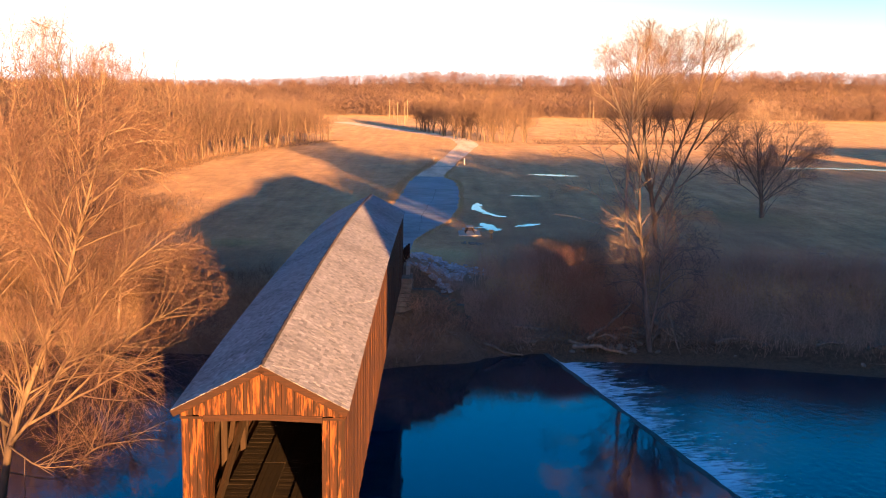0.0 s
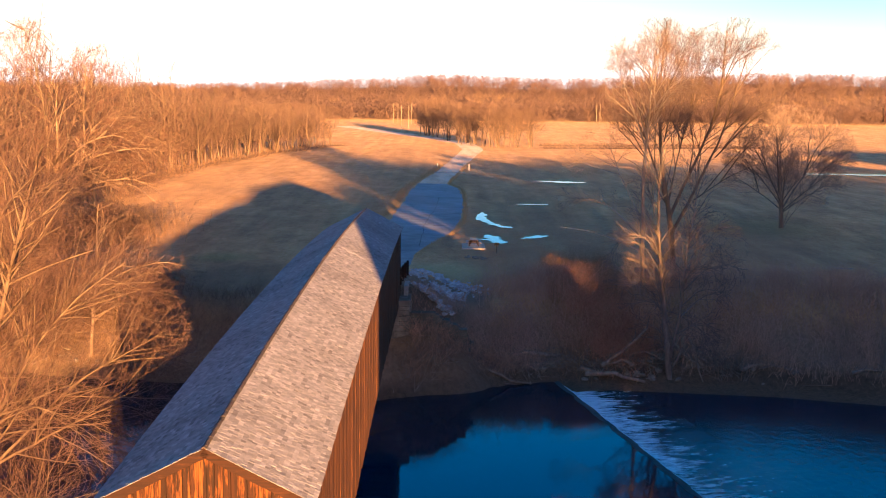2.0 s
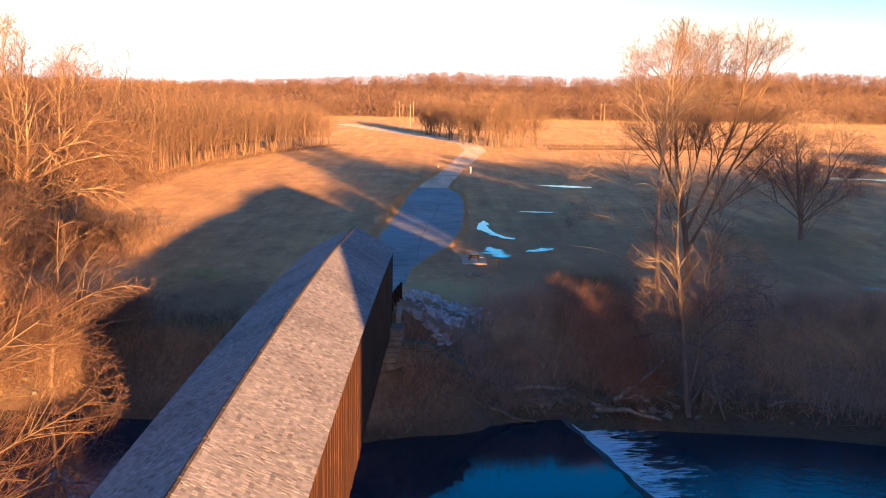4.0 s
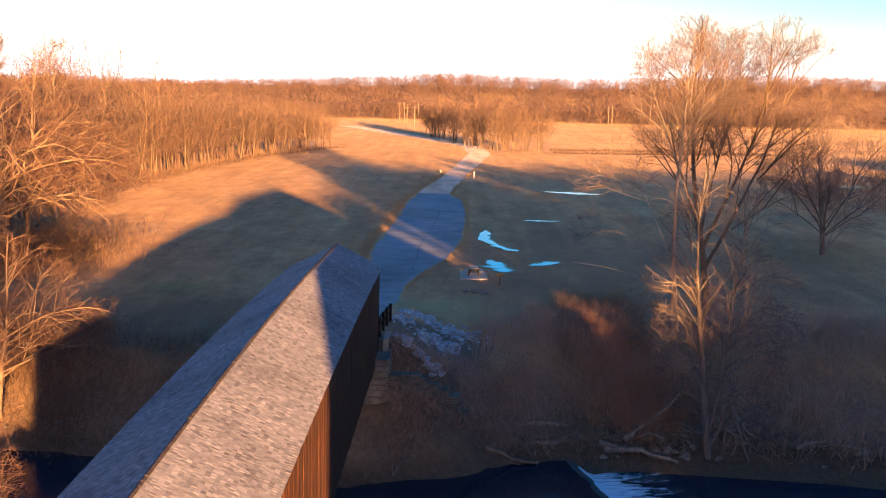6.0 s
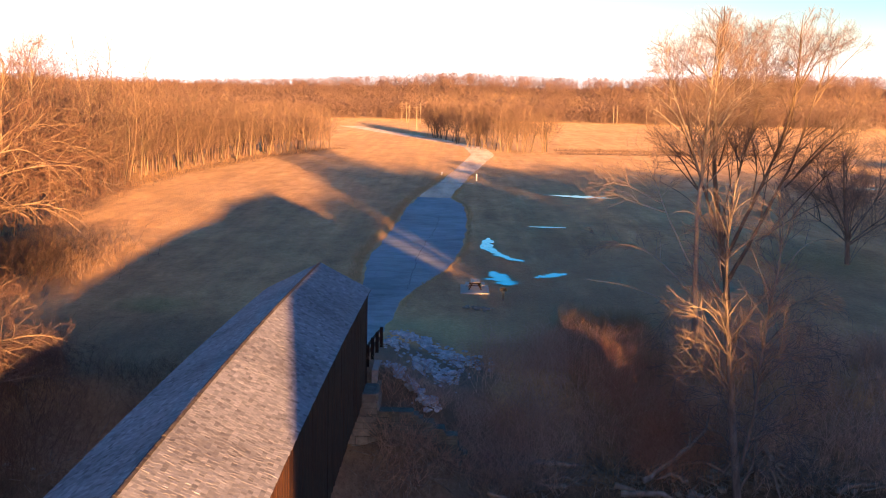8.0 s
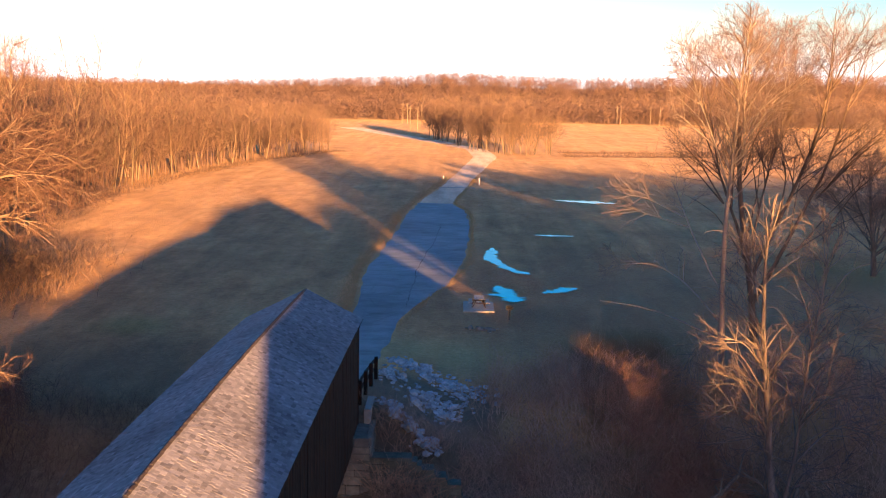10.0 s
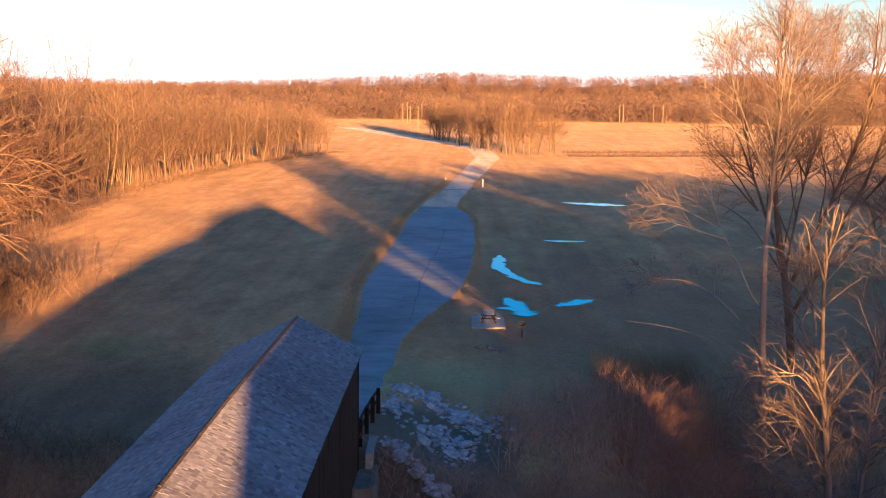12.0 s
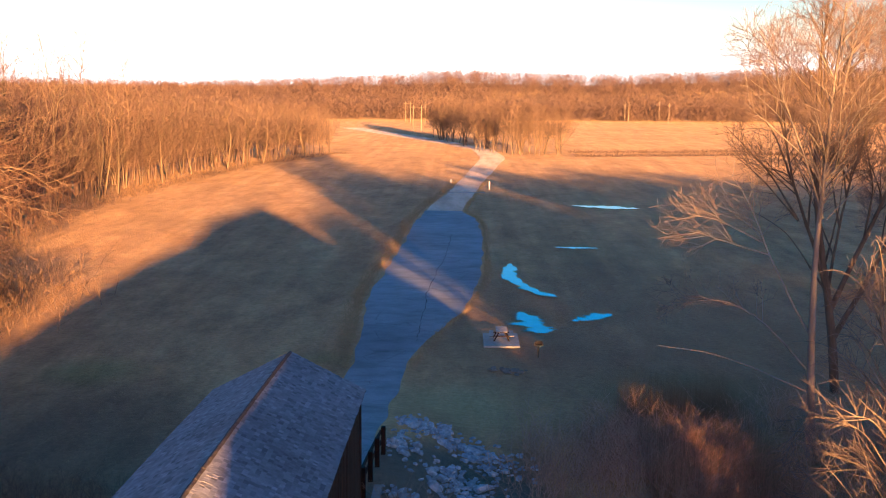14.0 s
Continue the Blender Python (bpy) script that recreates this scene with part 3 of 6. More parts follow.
tagged(part("road", road_mesh("road", ys, 21, 0.06), M_ROAD), "worn cracked grey asphalt road widening past the bridge", "road", kind="structure")


def crack(points, seed):
    """An open crack in the asphalt: a thin ragged dark ribbon."""
    r_ = np.random.RandomState(seed)
    pts = np.array(points, float)
    t = np.linspace(0, len(pts) - 1, 60)
    x = np.interp(t, range(len(pts)), pts[:, 0]) + np.cumsum(r_.normal(0, 0.05, 60)) + r_.normal(0, 0.04, 60)
    y = np.interp(t, range(len(pts)), pts[:, 1])
    w = r_.uniform(0.006, 0.032, 60)
    dx, dy = np.gradient(x), np.gradient(y)
    ln = np.hypot(dx, dy)
    z = ground_h(x, y) + 0.078
    co = np.concatenate([np.stack([x - dy / ln * w, y + dx / ln * w, z], -1), np.stack([x + dy / ln * w, y - dx / ln * w, z], -1)])
    k = np.arange(59)
    part("crack", quads_mesh("crack", co, np.stack([k, k + 60, k + 61, k + 1], -1)), M_TAR, road)


road = bpy.data.objects["road"]
M_TAR = material("dark_crack", 0.9)[0]
M_TAR.node_tree.nodes["Principled BSDF"].inputs["Base Color"].default_value = (0.03, 0.027, 0.025, 1)
crack([(3.2, 92), (3.4, 97), (3.5, 104), (3.6, 110), (3.9, 117), (4.3, 126)], 1)
crack([(3.8, 113), (5.2, 111.5), (6.6, 111.8), (7.6, 110.6)], 2)
crack([(-0.4, 98), (1.4, 97.6), (3.3, 97.2)], 3)
crack([(4.3, 126), (4.9, 136), (4.8, 148)], 5)

# ---- trees ----
def unit(v):
    return v / max(np.linalg.norm(v), 1e-9)


def boughs(r_, starts, ways, lengths, bend, pieces):
    """Slender branches that curve a little and then follow bend; rows of points, one row a branch."""
    t = np.linspace(0, 1, pieces + 1)
    sway = r_.normal(0, 0.10, starts.shape)
    return starts[:, None] + lengths[:, None, None] * (ways[:, None] * t[None, :, None] + (sway + bend)[:, None] * (t ** 2)[None, :, None])


def offshoots(r_, lines, radii, spacing, angle, low):
    """Where side branches leave the given ones: their starts, ways and shares along the branch, the parent's radius, and the parent's length."""
    seg = np.linalg.norm(np.diff(lines, axis=1), axis=2)
    total = seg.sum(1)
    count = np.maximum(1, np.round(total * (1 - low) / spacing)).astype(int)
    who = np.repeat(np.arange(len(lines)), count)
    f = low + (1 - low) * r_.uniform(0, 1, len(who)) ** 0.85
    k = np.minimum((f * (lines.shape[1] - 1)).astype(int), lines.shape[1] - 2)
    g = f * (lines.shape[1] - 1) - k
    p0, p1 = lines[who, k], lines[who, k + 1]
    along = (p1 - p0) / np.maximum(np.linalg.norm(p1 - p0, axis=1, keepdims=True), 1e-6)
    side = np.cross(along, r_.normal(0, 1, along.shape))
    side /= np.maximum(np.linalg.norm(side, axis=1, keepdims=True), 1e-6)
    turn = angle * r_.uniform(0.65, 1.3, (len(who), 1))
    return p0 + (p1 - p0) * g[:, None], along * np.cos(turn) + side * np.sin(turn), f, radii[who] * (1 - 0.75 * f), total[who]


def more_limbs(limbs, blobs, number, seed, drop=5.5, bulge=0.0):
    """Further limbs that leave the given ones and end at the outside of the crown."""
    r_ = np.random.RandomState(seed)
    nodes = np.concatenate([[np.array(p) + (np.array(q) - np.array(p)) * f for f in (0.0, 0.25, 0.5, 0.75, 1.0)] for line in limbs for p, q in zip(line, line[1:])])
    out = list(limbs)
    for k in range(number):
        cx, cy, cz, rx, ry, rz = blobs[k % len(blobs)][:6]
        w = r_.normal(0, 1, 3) + [0, 0, 0.35]
        w /= np.linalg.norm(w)
        end = np.array([cx + w[0] * rx * 0.9, cy + w[1] * ry * 0.9, cz + w[2] * rz * 0.9])
        wish = end * [0.45, 0.45, 1.0] - [0, 0, drop]
        start = nodes[np.argmin(np.linalg.norm(nodes - wish, axis=1))]
        if end[2] < 1.0 or np.linalg.norm(end - start) < 1.5:
            continue
        mid = start + (end - start) * 0.5 + np.array([0, 0, bulge]) + (np.array([cx, cy, 0]) - [*end[:2], 0]) * 0.12
        out.append([tuple(start), tuple(mid), tuple(end)])
    return out


def grow_tree(name, seed, limbs, blobs, trunk, spacing, lengths, lift=0.0, droop=0.0, twig_r=0.012, thick=1.0, angle=0.75, solid=True):
    """A bare tree: trunk and main limbs along bent lines, boughs that fan out from them, branches from those, and twigs,
    all kept inside the room of its crown. blobs: ellipsoids (x, y, z, rx, ry, rz). spacing and lengths: of boughs,
    branches and twigs. Returns the meshes of its wood and of its twigs."""
    r_ = np.random.RandomState(seed)
    dim = np.array([q[:6] for q in blobs], float)
    room = lambda p: (((p[:, None] - dim[None, :, :3]) / dim[None, :, 3:]) ** 2).sum(2).min(1)
    lines, radii, roots = [], [], []
    for q, line in enumerate(limbs):
        line = np.array(line, float)
        dist = np.r_[0, np.cumsum(np.linalg.norm(np.diff(line, axis=0), axis=1))]
        t = np.linspace(0, dist[-1], 13 if solid else 7)
        curve = np.stack([np.interp(t, dist, line[:, c]) for c in range(3)], -1)
        for _ in range(2):
            curve[1:-1] = 0.5 * curve[1:-1] + 0.25 * (curve[:-2] + curve[2:])
        curve[2:] += np.cumsum(r_.normal(0, 0.03 * dist[-1] / len(t), (len(t) - 2, 3)), axis=0)
        lines.append(curve)
        radii.append(trunk * (1.0 if q == 0 else 0.05 + 0.026 * min(dist[-1], 20)))
    lines, radii = np.array(lines), np.array(radii)
    A, B, RA, RB = [], [], [], []

    def lay(rows, rad, end):
        n = rows.shape[1] - 1
        f = np.linspace(1, end, n + 1)
        A.append(rows[:, :-1].reshape(-1, 3)), B.append(rows[:, 1:].reshape(-1, 3))
        RA.append((rad[:, None] * f[None, :-1]).ravel()), RB.append((rad[:, None] * f[None, 1:]).ravel())

    lay(lines, radii, 0.14)
    wood = 0
    bend = np.array([0, 0, lift - droop])
    for level in range(3):
        low = (0.3, 0.15, 0.1)[level]
        st, way, f, pr, plen = offshoots(r_, lines, radii, spacing[level], angle, low)
        way = way + [0, 0, lift]
        way /= np.linalg.norm(way, axis=1, keepdims=True)
        ln = lengths[level] * r_.uniform(0.55, 1.25, len(st)) * (1.1 - 0.5 * f)
        ln = np.minimum(ln, 0.9 * plen)
        fit = np.zeros(len(st))
        for share in (0.25, 0.4, 0.6, 0.8, 1.0):              # as long as the crown has room
            e = st + (way + bend * 0.6) * (ln * share)[:, None]
            fit = np.where((room(e) < 1.0) & (e[:, 2] > 0.3), share, fit)
        keep = fit > 0
        if level == 0:
            keep &= room(st) < 1.15
        st, way, ln, pr = st[keep], way[keep], (ln * fit)[keep], pr[keep]
        rad = np.clip(pr * 0.5, (1.9, 1.25, 1.0)[level] * twig_r, (0.05, 0.022, 1.0)[level]) if level < 2 else np.full(len(st), twig_r)
        rows = boughs(r_, st, way, ln, bend * (0.35, 0.5, 0.5)[level], (5, 3, 2)[level] if solid else (3, 2, 1)[level])
        lay(rows, rad * thick, (0.4, 0.5, 0.6)[level])
        lines, radii = rows, rad
        if level == 0:
            wood = len(A)
    cat = lambda q, lo, hi: np.concatenate(q[lo:hi])
    stem = sticks_mesh(name + "_trunk", cat(A, 0, wood), cat(B, 0, wood), cat(RA, 0, wood), cat(RB, 0, wood), 5 if solid else 3)
    end = len(A)
    if solid:
        return stem, sticks_mesh(name + "_crown", cat(A, wood, end), cat(B, wood, end), cat(RA, wood, end), cat(RB, wood, end), 3)
    return stem, spikes_mesh(name + "_crown", cat(A, wood, end), cat(B, wood, end) * 1.0, cat(RA, wood, end))


def tree_thing(meshes, place, turn, size, label, bark, twig, group="", category="tree", name="tree"):
    ob = thing(name, place, label, category, group, turn=turn)
    ob.scale = (size[0], size[0], size[1])
    part("trunk", meshes[0], bark, ob)
    part("crown", meshes[1], twig, ob)
    return ob



woods = []
for k in range(8):
    rr = np.random.RandomState(100 + k)
    bow = rr.normal(0, 0.8, 4)
    stems = [[(0, 0, 0), (0.4 * bow[0], 0.4 * bow[1], 2.6), (bow[0], bow[1], 7.4), (bow[2] * 1.6, bow[3] * 1.6, 12.8)]]
    turn = rr.uniform(0, 6.28)
    for q in range(7 + k % 3):
        a_ = turn + q * 2.4 + rr.uniform(-0.4, 0.4)
        cx, cy, z0, out = math.cos(a_), math.sin(a_), rr.uniform(0.2, 4.6), rr.uniform(2.6, 5.4)
        up = rr.uniform(5.2, 12.4)
        stems.append([(0, 0, z0), (0.45 * out * cx, 0.45 * out * cy, z0 + 0.38 * (up - z0)), (0.85 * out * cx, 0.85 * out * cy, z0 + 0.75 * (up - z0)), (out * 1.1 * cx, out * 1.1 * cy, up)])
    wide = rr.uniform(4.6, 6.2)
    woods.append(grow_tree("woods_tree", 300 + k, stems, [(0, 0, 8.8, wide, wide, 5.4), (0, 0, 4.9, wide * 0.95, wide * 0.95, 3.2)],
                           0.17, (0.72, 0.72, 0.82), (4.2, 2.1, 1.2), 0.06, 0.05, 0.0128, 1.3, 1.0, False))

EDGE = [(-37, 64), (-36, 84), (-43, 117), (-50, 168), (-49, 211), (-41, 265), (-27, 308)]


def edge_x(y):
    return float(np.interp(y, [p[1] for p in EDGE], [p[0] for p in EDGE]))


def woods_tree(x, y, size, tall, k, label, group, twig=None):
    me = woods[k % len(woods)]
    tree_thing(me, (x, y, h1(x, y) - 0.1), (k * 77) % 360, (size, tall), label, M_BARK if k % 4 else M_BARK_DARK, twig or M_TWIG, group)


rng = np.random.RandomState(5)
count = 0
y = 62.0
while y < 308:
    for row in range(2):
        x = edge_x(y) - row * (5.0 + 1.5 * row) - rng.uniform(0, 4)
        yy = y + rng.uniform(-3.2, 3.2)
        fall = np.interp(yy, [60, 200, 270, 308], [1.12, 1.05, 0.98, 0.78])
        high = np.interp(yy, [60, 140, 185, 240, 308], [1.66, 1.66, 1.5, 1.27, 1.0])
        woods_tree(x, yy, fall * rng.uniform(0.9, 1.2), high * rng.uniform(0.84, 1.1), count, "tall bare orange-lit tree at the edge of the woods", "trees of the wood beside the meadow")
        count += 1
    y += np.interp(y, [60, 150, 308], [6.4, 6.2, 5.2]) * rng.uniform(0.85, 1.15)
for k in range(22):                                    # the wood goes back along its far end
    yy = rng.uniform(310, 520)
    woods_tree(np.interp(yy, [308, 400, 520], [-32, -42, -44]) - rng.uniform(0, 45), yy, rng.uniform(0.8, 1.1), rng.uniform(0.75, 0.95), k + 3, "bare tree at the far end of the wood", "trees of the wood beside the meadow")
for k, (x, yy) in enumerate(((-67, 190), (-63, 197), (-59.5, 203), (-56, 197), (-52.5, 204))):   # higher crowns over the middle of the wood
    woods_tree(x, yy, 1.25, 1.92 + 0.08 * (k % 3), k + 2, "tall bare tree rising over the middle of the wood", "trees of the wood beside the meadow")
for k in range(56):                                    # the grove in the field
    u = rng.uniform(0, 1)
    x, yy = -5 + 24 * u + rng.normal(0, 1.5), 405 - 95 * u + rng.normal(0, 6)
    if k % 3 == 0:
        x, yy = rng.uniform(17, 35), rng.uniform(304, 316)
    woods_tree(x, yy, rng.uniform(0.8, 1.1), rng.uniform(0.85, 1.2), k + 1, "bare tree in the small grove beside the lane", "trees of the grove in the field")


def far_forest():
    """The wooded hill across the field: thousands of bare trees, each a trunk with a fan of limbs."""
    r = np.random.RandomState(31)
    a, b, ra = [], [], []
    n = 7000
    yy = 585 + np.where(np.arange(n) < 1500, r.uniform(0, 14, n), np.where(np.arange(n) < 4200, r.uniform(8, 150, n), r.uniform(120, 207, n)))
    xx = r.uniform(-0.62, 0.62, n) * (yy + 60)
    zz = ground_h(xx, yy)
    tall = r.uniform(11.0, 13.4, n)
    for x, y_, z, t in zip(xx, yy, zz, tall):
        p = np.array([x, y_, z])
        lean = r.normal(0, 0.5, 2)
        top = p + [lean[0], lean[1], t * 0.58]
        a.append(p), b.append(top), ra.append(0.15)
        for k in range(28):
            f = r.uniform(0.06, 1.1)
            s = p + (top - p) * f + [r.normal(0, 1.9), r.normal(0, 1.0), 0]
            d = np.array([r.normal(0, 1), r.normal(0, 1), abs(r.normal(0.9, 0.5))])
            d = d / np.linalg.norm(d) * t * r.uniform(0.16, 0.34)
            a.append(s), b.append(s + d), ra.append(0.12)
    return spikes_mesh("far_forest", a, b, np.array(ra))


def inner_wood():
    """The crowded trees behind the wood's edge."""
    r = np.random.RandomState(37)
    a, b, ra = [], [], []
    for k in range(1900):
        yy = r.uniform(60, 310) if k < 1400 else r.uniform(40, 520)
        x = edge_x(min(yy, 306)) - (r.uniform(0.5, 9) if k < 500 else 3 + r.uniform(0, 30) if k < 1400 else 26 + r.uniform(0, 1) ** 1.5 * 150)
        p, t = np.array([x, yy, h1(x, yy)]), r.uniform(11, 18) * np.interp(yy, [60, 140, 200, 300], [1.1, 1.1, 0.95, 0.75])
        top = p + [r.normal(0, 0.6), r.normal(0, 0.6), t * 0.7]
        a.append(p), b.append(top), ra.append(0.13)
        if k < 500:                                            # thickets between the stems
            a[-1], b[-1], ra[-1] = p, p + (top - p) * 0.4, 0.05
        for _ in range(56 if k < 500 else 40):
            f = r.uniform(0.32, 1.0)
            s = p + (top - p) * f
            d = np.array([r.normal(0, 1), r.normal(0, 1), abs(r.normal(0.8, 0.5))])
            d = d / np.linalg.norm(d) * t * r.uniform(0.10, 0.30)
            a.append(s), b.append(s + d), ra.append(0.03)
    return spikes_mesh("inner_wood", a, b, np.array(ra))


def hillside_wood():
    """Unseen bare wood on the rise and near bank, added to shade the bank and meadow."""
    r = np.random.RandomState(38)
    a, b, ra = [], [], []
    for k in range(950):
        u, s, t, lowest, twigs = 37.6 + 132 * r.uniform(0, 1), r.uniform(-80, -26), r.uniform(13, 19), 0.1, 40
        if k < 26:                                             # lower ones at the foot of the rise, bare-stemmed to let low sun through
            u, t, lowest, twigs = 35.5 + 0.19 * k, r.uniform(13.3, 14.8), 0.5 if k < 9 else 0.36, 56
        elif k < 62:                                           # and on the near bank above the bridge, to shade the lower left bank
            u, s, t = r.uniform(-48, -7), r.uniform(-70, -30), r.uniform(9, 12.5)
        elif k < 68:                                           # tall ones on the near bank below the dam, to shade the bank tree
            u, s, t, lowest, twigs = 33.4 + 0.65 * (k - 62), r.uniform(-14, -8), r.uniform(20, 21), 0.82, 60
        if k >= 640:                                           # thicker in the middle of the rise, to close sun streaks on the meadow
            u = 46 + 20 * r.uniform(0, 1) if k < 790 else 74 + 60 * r.uniform(0, 1)
        x, yy = -0.287 * s + 0.958 * u, 0.958 * s + 0.287 * u
        p = np.array([x, yy, h1(x, yy)])
        if k < 26 or 62 <= k < 68:
            p[2] = Z_MEADOW
        top = p + [r.normal(0, 0.3), r.normal(0, 0.3), t * 0.75]
        a.append(p), b.append(top), ra.append(0.2)
        for _ in range(twigs):
            q = p + (top - p) * r.uniform(lowest, 1.0)
            d = np.array([r.normal(0, 1), r.normal(0, 1), abs(r.normal(0.8, 0.5))])
            d = d / np.linalg.norm(d) * t * r.uniform(0.12, 0.30)
            a.append(q), b.append(q + d), ra.append(0.09)
    return spikes_mesh("hillside_wood", a, b, np.array(ra))


tagged(part("hillside_wood", hillside_wood(), M_TWIG), "unseen bare trees added to shade the bank and meadow", "forest", kind="stuff")
tagged(part("inner_wood", inner_wood(), M_TWIG), "crowded bare trees deeper in the wood", "forest", kind="stuff")
forest = part("far_forest", far_forest(), M_FOREST)
tagged(forest, "bare winter forest covering the low hills", "forest", kind="stuff")

# ---- big trees ----
def river_tree():
    """The big maple on the near bank, leaning out towards the bridge."""
    limbs = [[(0, 0, 0), (0.9, 0, 7), (2.8, -0.5, 10), (4.5, -0.9, 15), (5.6, -1.8, 18), (7.0, -2.6, 22)],
             [(0.9, 0, 6), (2.3, -1, 7.4), (4.2, -1.2, 10.5), (6.0, -1.4, 13.4), (7.6, -1.8, 15.4), (10.0, -2.0, 17.0)],
             [(2.3, -1, 7.4), (4.6, -1.6, 8.8), (7.6, -2.0, 10.6), (10.6, -2.0, 12.0)],
             [(0.7, 0, 5.0), (0.2, 1.0, 9), (-0.6, 2.0, 14), (0.4, 2.6, 19)],
             [(2.8, -0.5, 10), (3.0, 1.6, 13), (4.0, 3.4, 17)],
             [(0.9, 0, 7), (-1.6, -1.4, 10), (-4.4, -2.6, 14), (-6, -3, 18)],
             [(4.2, -1.2, 10.5), (6.4, -3.2, 11.6), (8.8, -4.0, 11.2)],
             [(0.8, 0, 6), (3.2, -2.2, 5.6), (5.8, -3.0, 6.2)], [(0.8, 0, 4.6), (2.8, 0.6, 4.0), (5.2, 0.8, 4.6)],
             [(4.5, -0.9, 15), (3.4, -2.4, 17.5), (2.8, -3.6, 20.5)]]
    blobs = [(2.8, -1, 13.4, 9.2, 8.0, 6.8), (3.4, -1.2, 7.4, 5.8, 5.5, 4.6), (4.4, -1.6, 19.6, 5.0, 5.5, 4.4), (8.2, -1.6, 12.0, 4.0, 4.0, 4.0)]
    return grow_tree("river_tree", 41, more_limbs(limbs, blobs, 16, 5, 5.0, 0.6), blobs, 0.25, (0.36, 0.40, 0.32), (4.8, 2.3, 1.0), 0.10, 0.16, 0.0058, 1.0, 0.72)


tree_thing(river_tree(), (-16.2, 16.8, h1(-16.2, 16.8) - 0.6), 0, (1.0, 1.0), "large spreading bare tree lit orange on the river bank", M_BARK_MID, M_TWIG_RED)


def bank_tree():
    """Leaning stems at the water's edge, hung with drooping fans of twigs."""
    limbs = [[(0, 0, 0), (-0.3, 0, 3.0), (-0.9, 0.1, 7), (-1.4, 0.2, 11), (-1.6, 0.4, 15), (-1.2, 0.6, 18)],
             [(-0.2, 0, 1.5), (0.5, -0.2, 5), (0.7, -0.4, 10), (1.4, -0.4, 14.5), (1.2, -0.3, 17.5)]]
    rr = np.random.RandomState(51)
    for q in range(34):                                       # side limbs that reach out level and dip at their ends
        z_, a_ = 1.8 + 0.42 * q, q * 2.4 + rr.uniform(-0.4, 0.4)
        out = np.interp(z_, [1.8, 6.0, 11.0, 14.5], [3.4, 5.2, 4.4, 2.4]) * rr.uniform(0.75, 1.15)
        c_, s_ = math.cos(a_), math.sin(a_)
        out *= 1.0 if c_ > -0.2 or z_ > 9 else 0.6
        x_ = -0.13 * z_ if c_ < 0 else 0.09 * z_
        rise = rr.uniform(0.4, 1.4) + 0.14 * z_
        limbs.append([(x_, 0, z_), (x_ + 0.4 * out * c_, 0.4 * out * s_, z_ + 0.8 * rise), (x_ + 0.8 * out * c_, 0.8 * out * s_, z_ + rise), (x_ + 1.05 * out * c_, 1.05 * out * s_, z_ + 0.9 * rise)])
    blobs = [(-0.1, -0.2, 9.6, 5.8, 5.2, 5.4), (1.0, -0.4, 4.8, 4.6, 4.4, 4.0), (-0.6, 0.2, 15.4, 3.6, 3.4, 3.4)]
    return grow_tree("bank_tree", 52, limbs, blobs, 0.28, (0.36, 0.46, 0.42), (3.2, 1.8, 0.9), 0.05, 0.10, 0.0105, 1.15, 0.75)


tree_thing(bank_tree(), (23.9, 55.6, h1(23.9, 55.6) - 0.3), 0, (1.0, 1.0), "bare tree with drooping fans of twigs leaning over the river bank", M_BARK_GREY, M_TWIG_DULL, "tall trees by the bank")


def pale_tree():
    """The slender pale-barked tree behind it."""
    limbs = [[(0.1, 0, -0.2), (0.05, 0, 4), (0, 0, 8), (0.1, 0, 12.2), (0.5, 0.1, 14.4), (0.7, 0.2, 16.6), (0.5, 0.2, 18.6), (0.9, 0.3, 22.4)],
             [(0.05, 0, 12.0), (-0.6, 0.1, 14.0), (-1.3, 0.2, 15.8), (-2.2, 0.3, 17.8), (-3.0, 0.3, 20.4)],
             [(0.2, 0, 12.0), (1.4, -0.2, 13.4), (2.7, -0.4, 14.2), (3.8, -0.4, 15.0)],
             [(-0.1, 0, 6.0), (-0.9, 0.6, 7.4), (-1.9, 1.2, 9.6), (-2.6, 1.6, 11.3), (-3.0, 1.8, 12.6), (-4.0, 2.0, 13.9)],
             [(0.1, 0, 4.0), (-1.6, 0.4, 6.0), (-3.2, 0.7, 7.3), (-4.6, 0.9, 7.9), (-7.0, 1.0, 7.6)],
             [(-2.4, 1.5, 10.6), (-4.4, 2.0, 11.6), (-6.4, 2.2, 12.0)], [(-2.1, 1.3, 10.0), (-4.0, 1.0, 10.6), (-5.8, 0.8, 11.2)],
             [(0.05, 0, 3.2), (-3.2, 1.2, 4.5), (-5.2, 1.8, 4.9), (-7.4, 2.0, 5.1)],
             [(0.6, 0.1, 15.2), (1.8, 0.8, 17.4), (2.8, 1.2, 19.6)], [(0.6, 0.1, 16.0), (0.2, -1.2, 18.2), (0.4, -2.0, 20.6)], [(-1.0, 0.2, 15.0), (-2.8, -0.4, 16.4), (-4.4, -0.8, 17.6)]]
    blobs = [(0.2, 0, 18.4, 4.6, 3.8, 4.6), (-2.6, 0.4, 13.4, 3.6, 3.0, 3.0), (2.2, 0, 14.6, 2.6, 2.6, 2.6), (-5.2, 1.6, 11.6, 3.2, 2.2, 2.0), (-5.0, 0.8, 7.8, 3.6, 2.2, 1.7)]
    return grow_tree("pale_tree", 54, more_limbs(limbs, blobs[:1], 12, 7, 3.5), blobs, 0.25, (0.36, 0.38, 0.32), (3.2, 1.8, 0.95), 0.06, 0.03, 0.008, 1.0, 0.8)


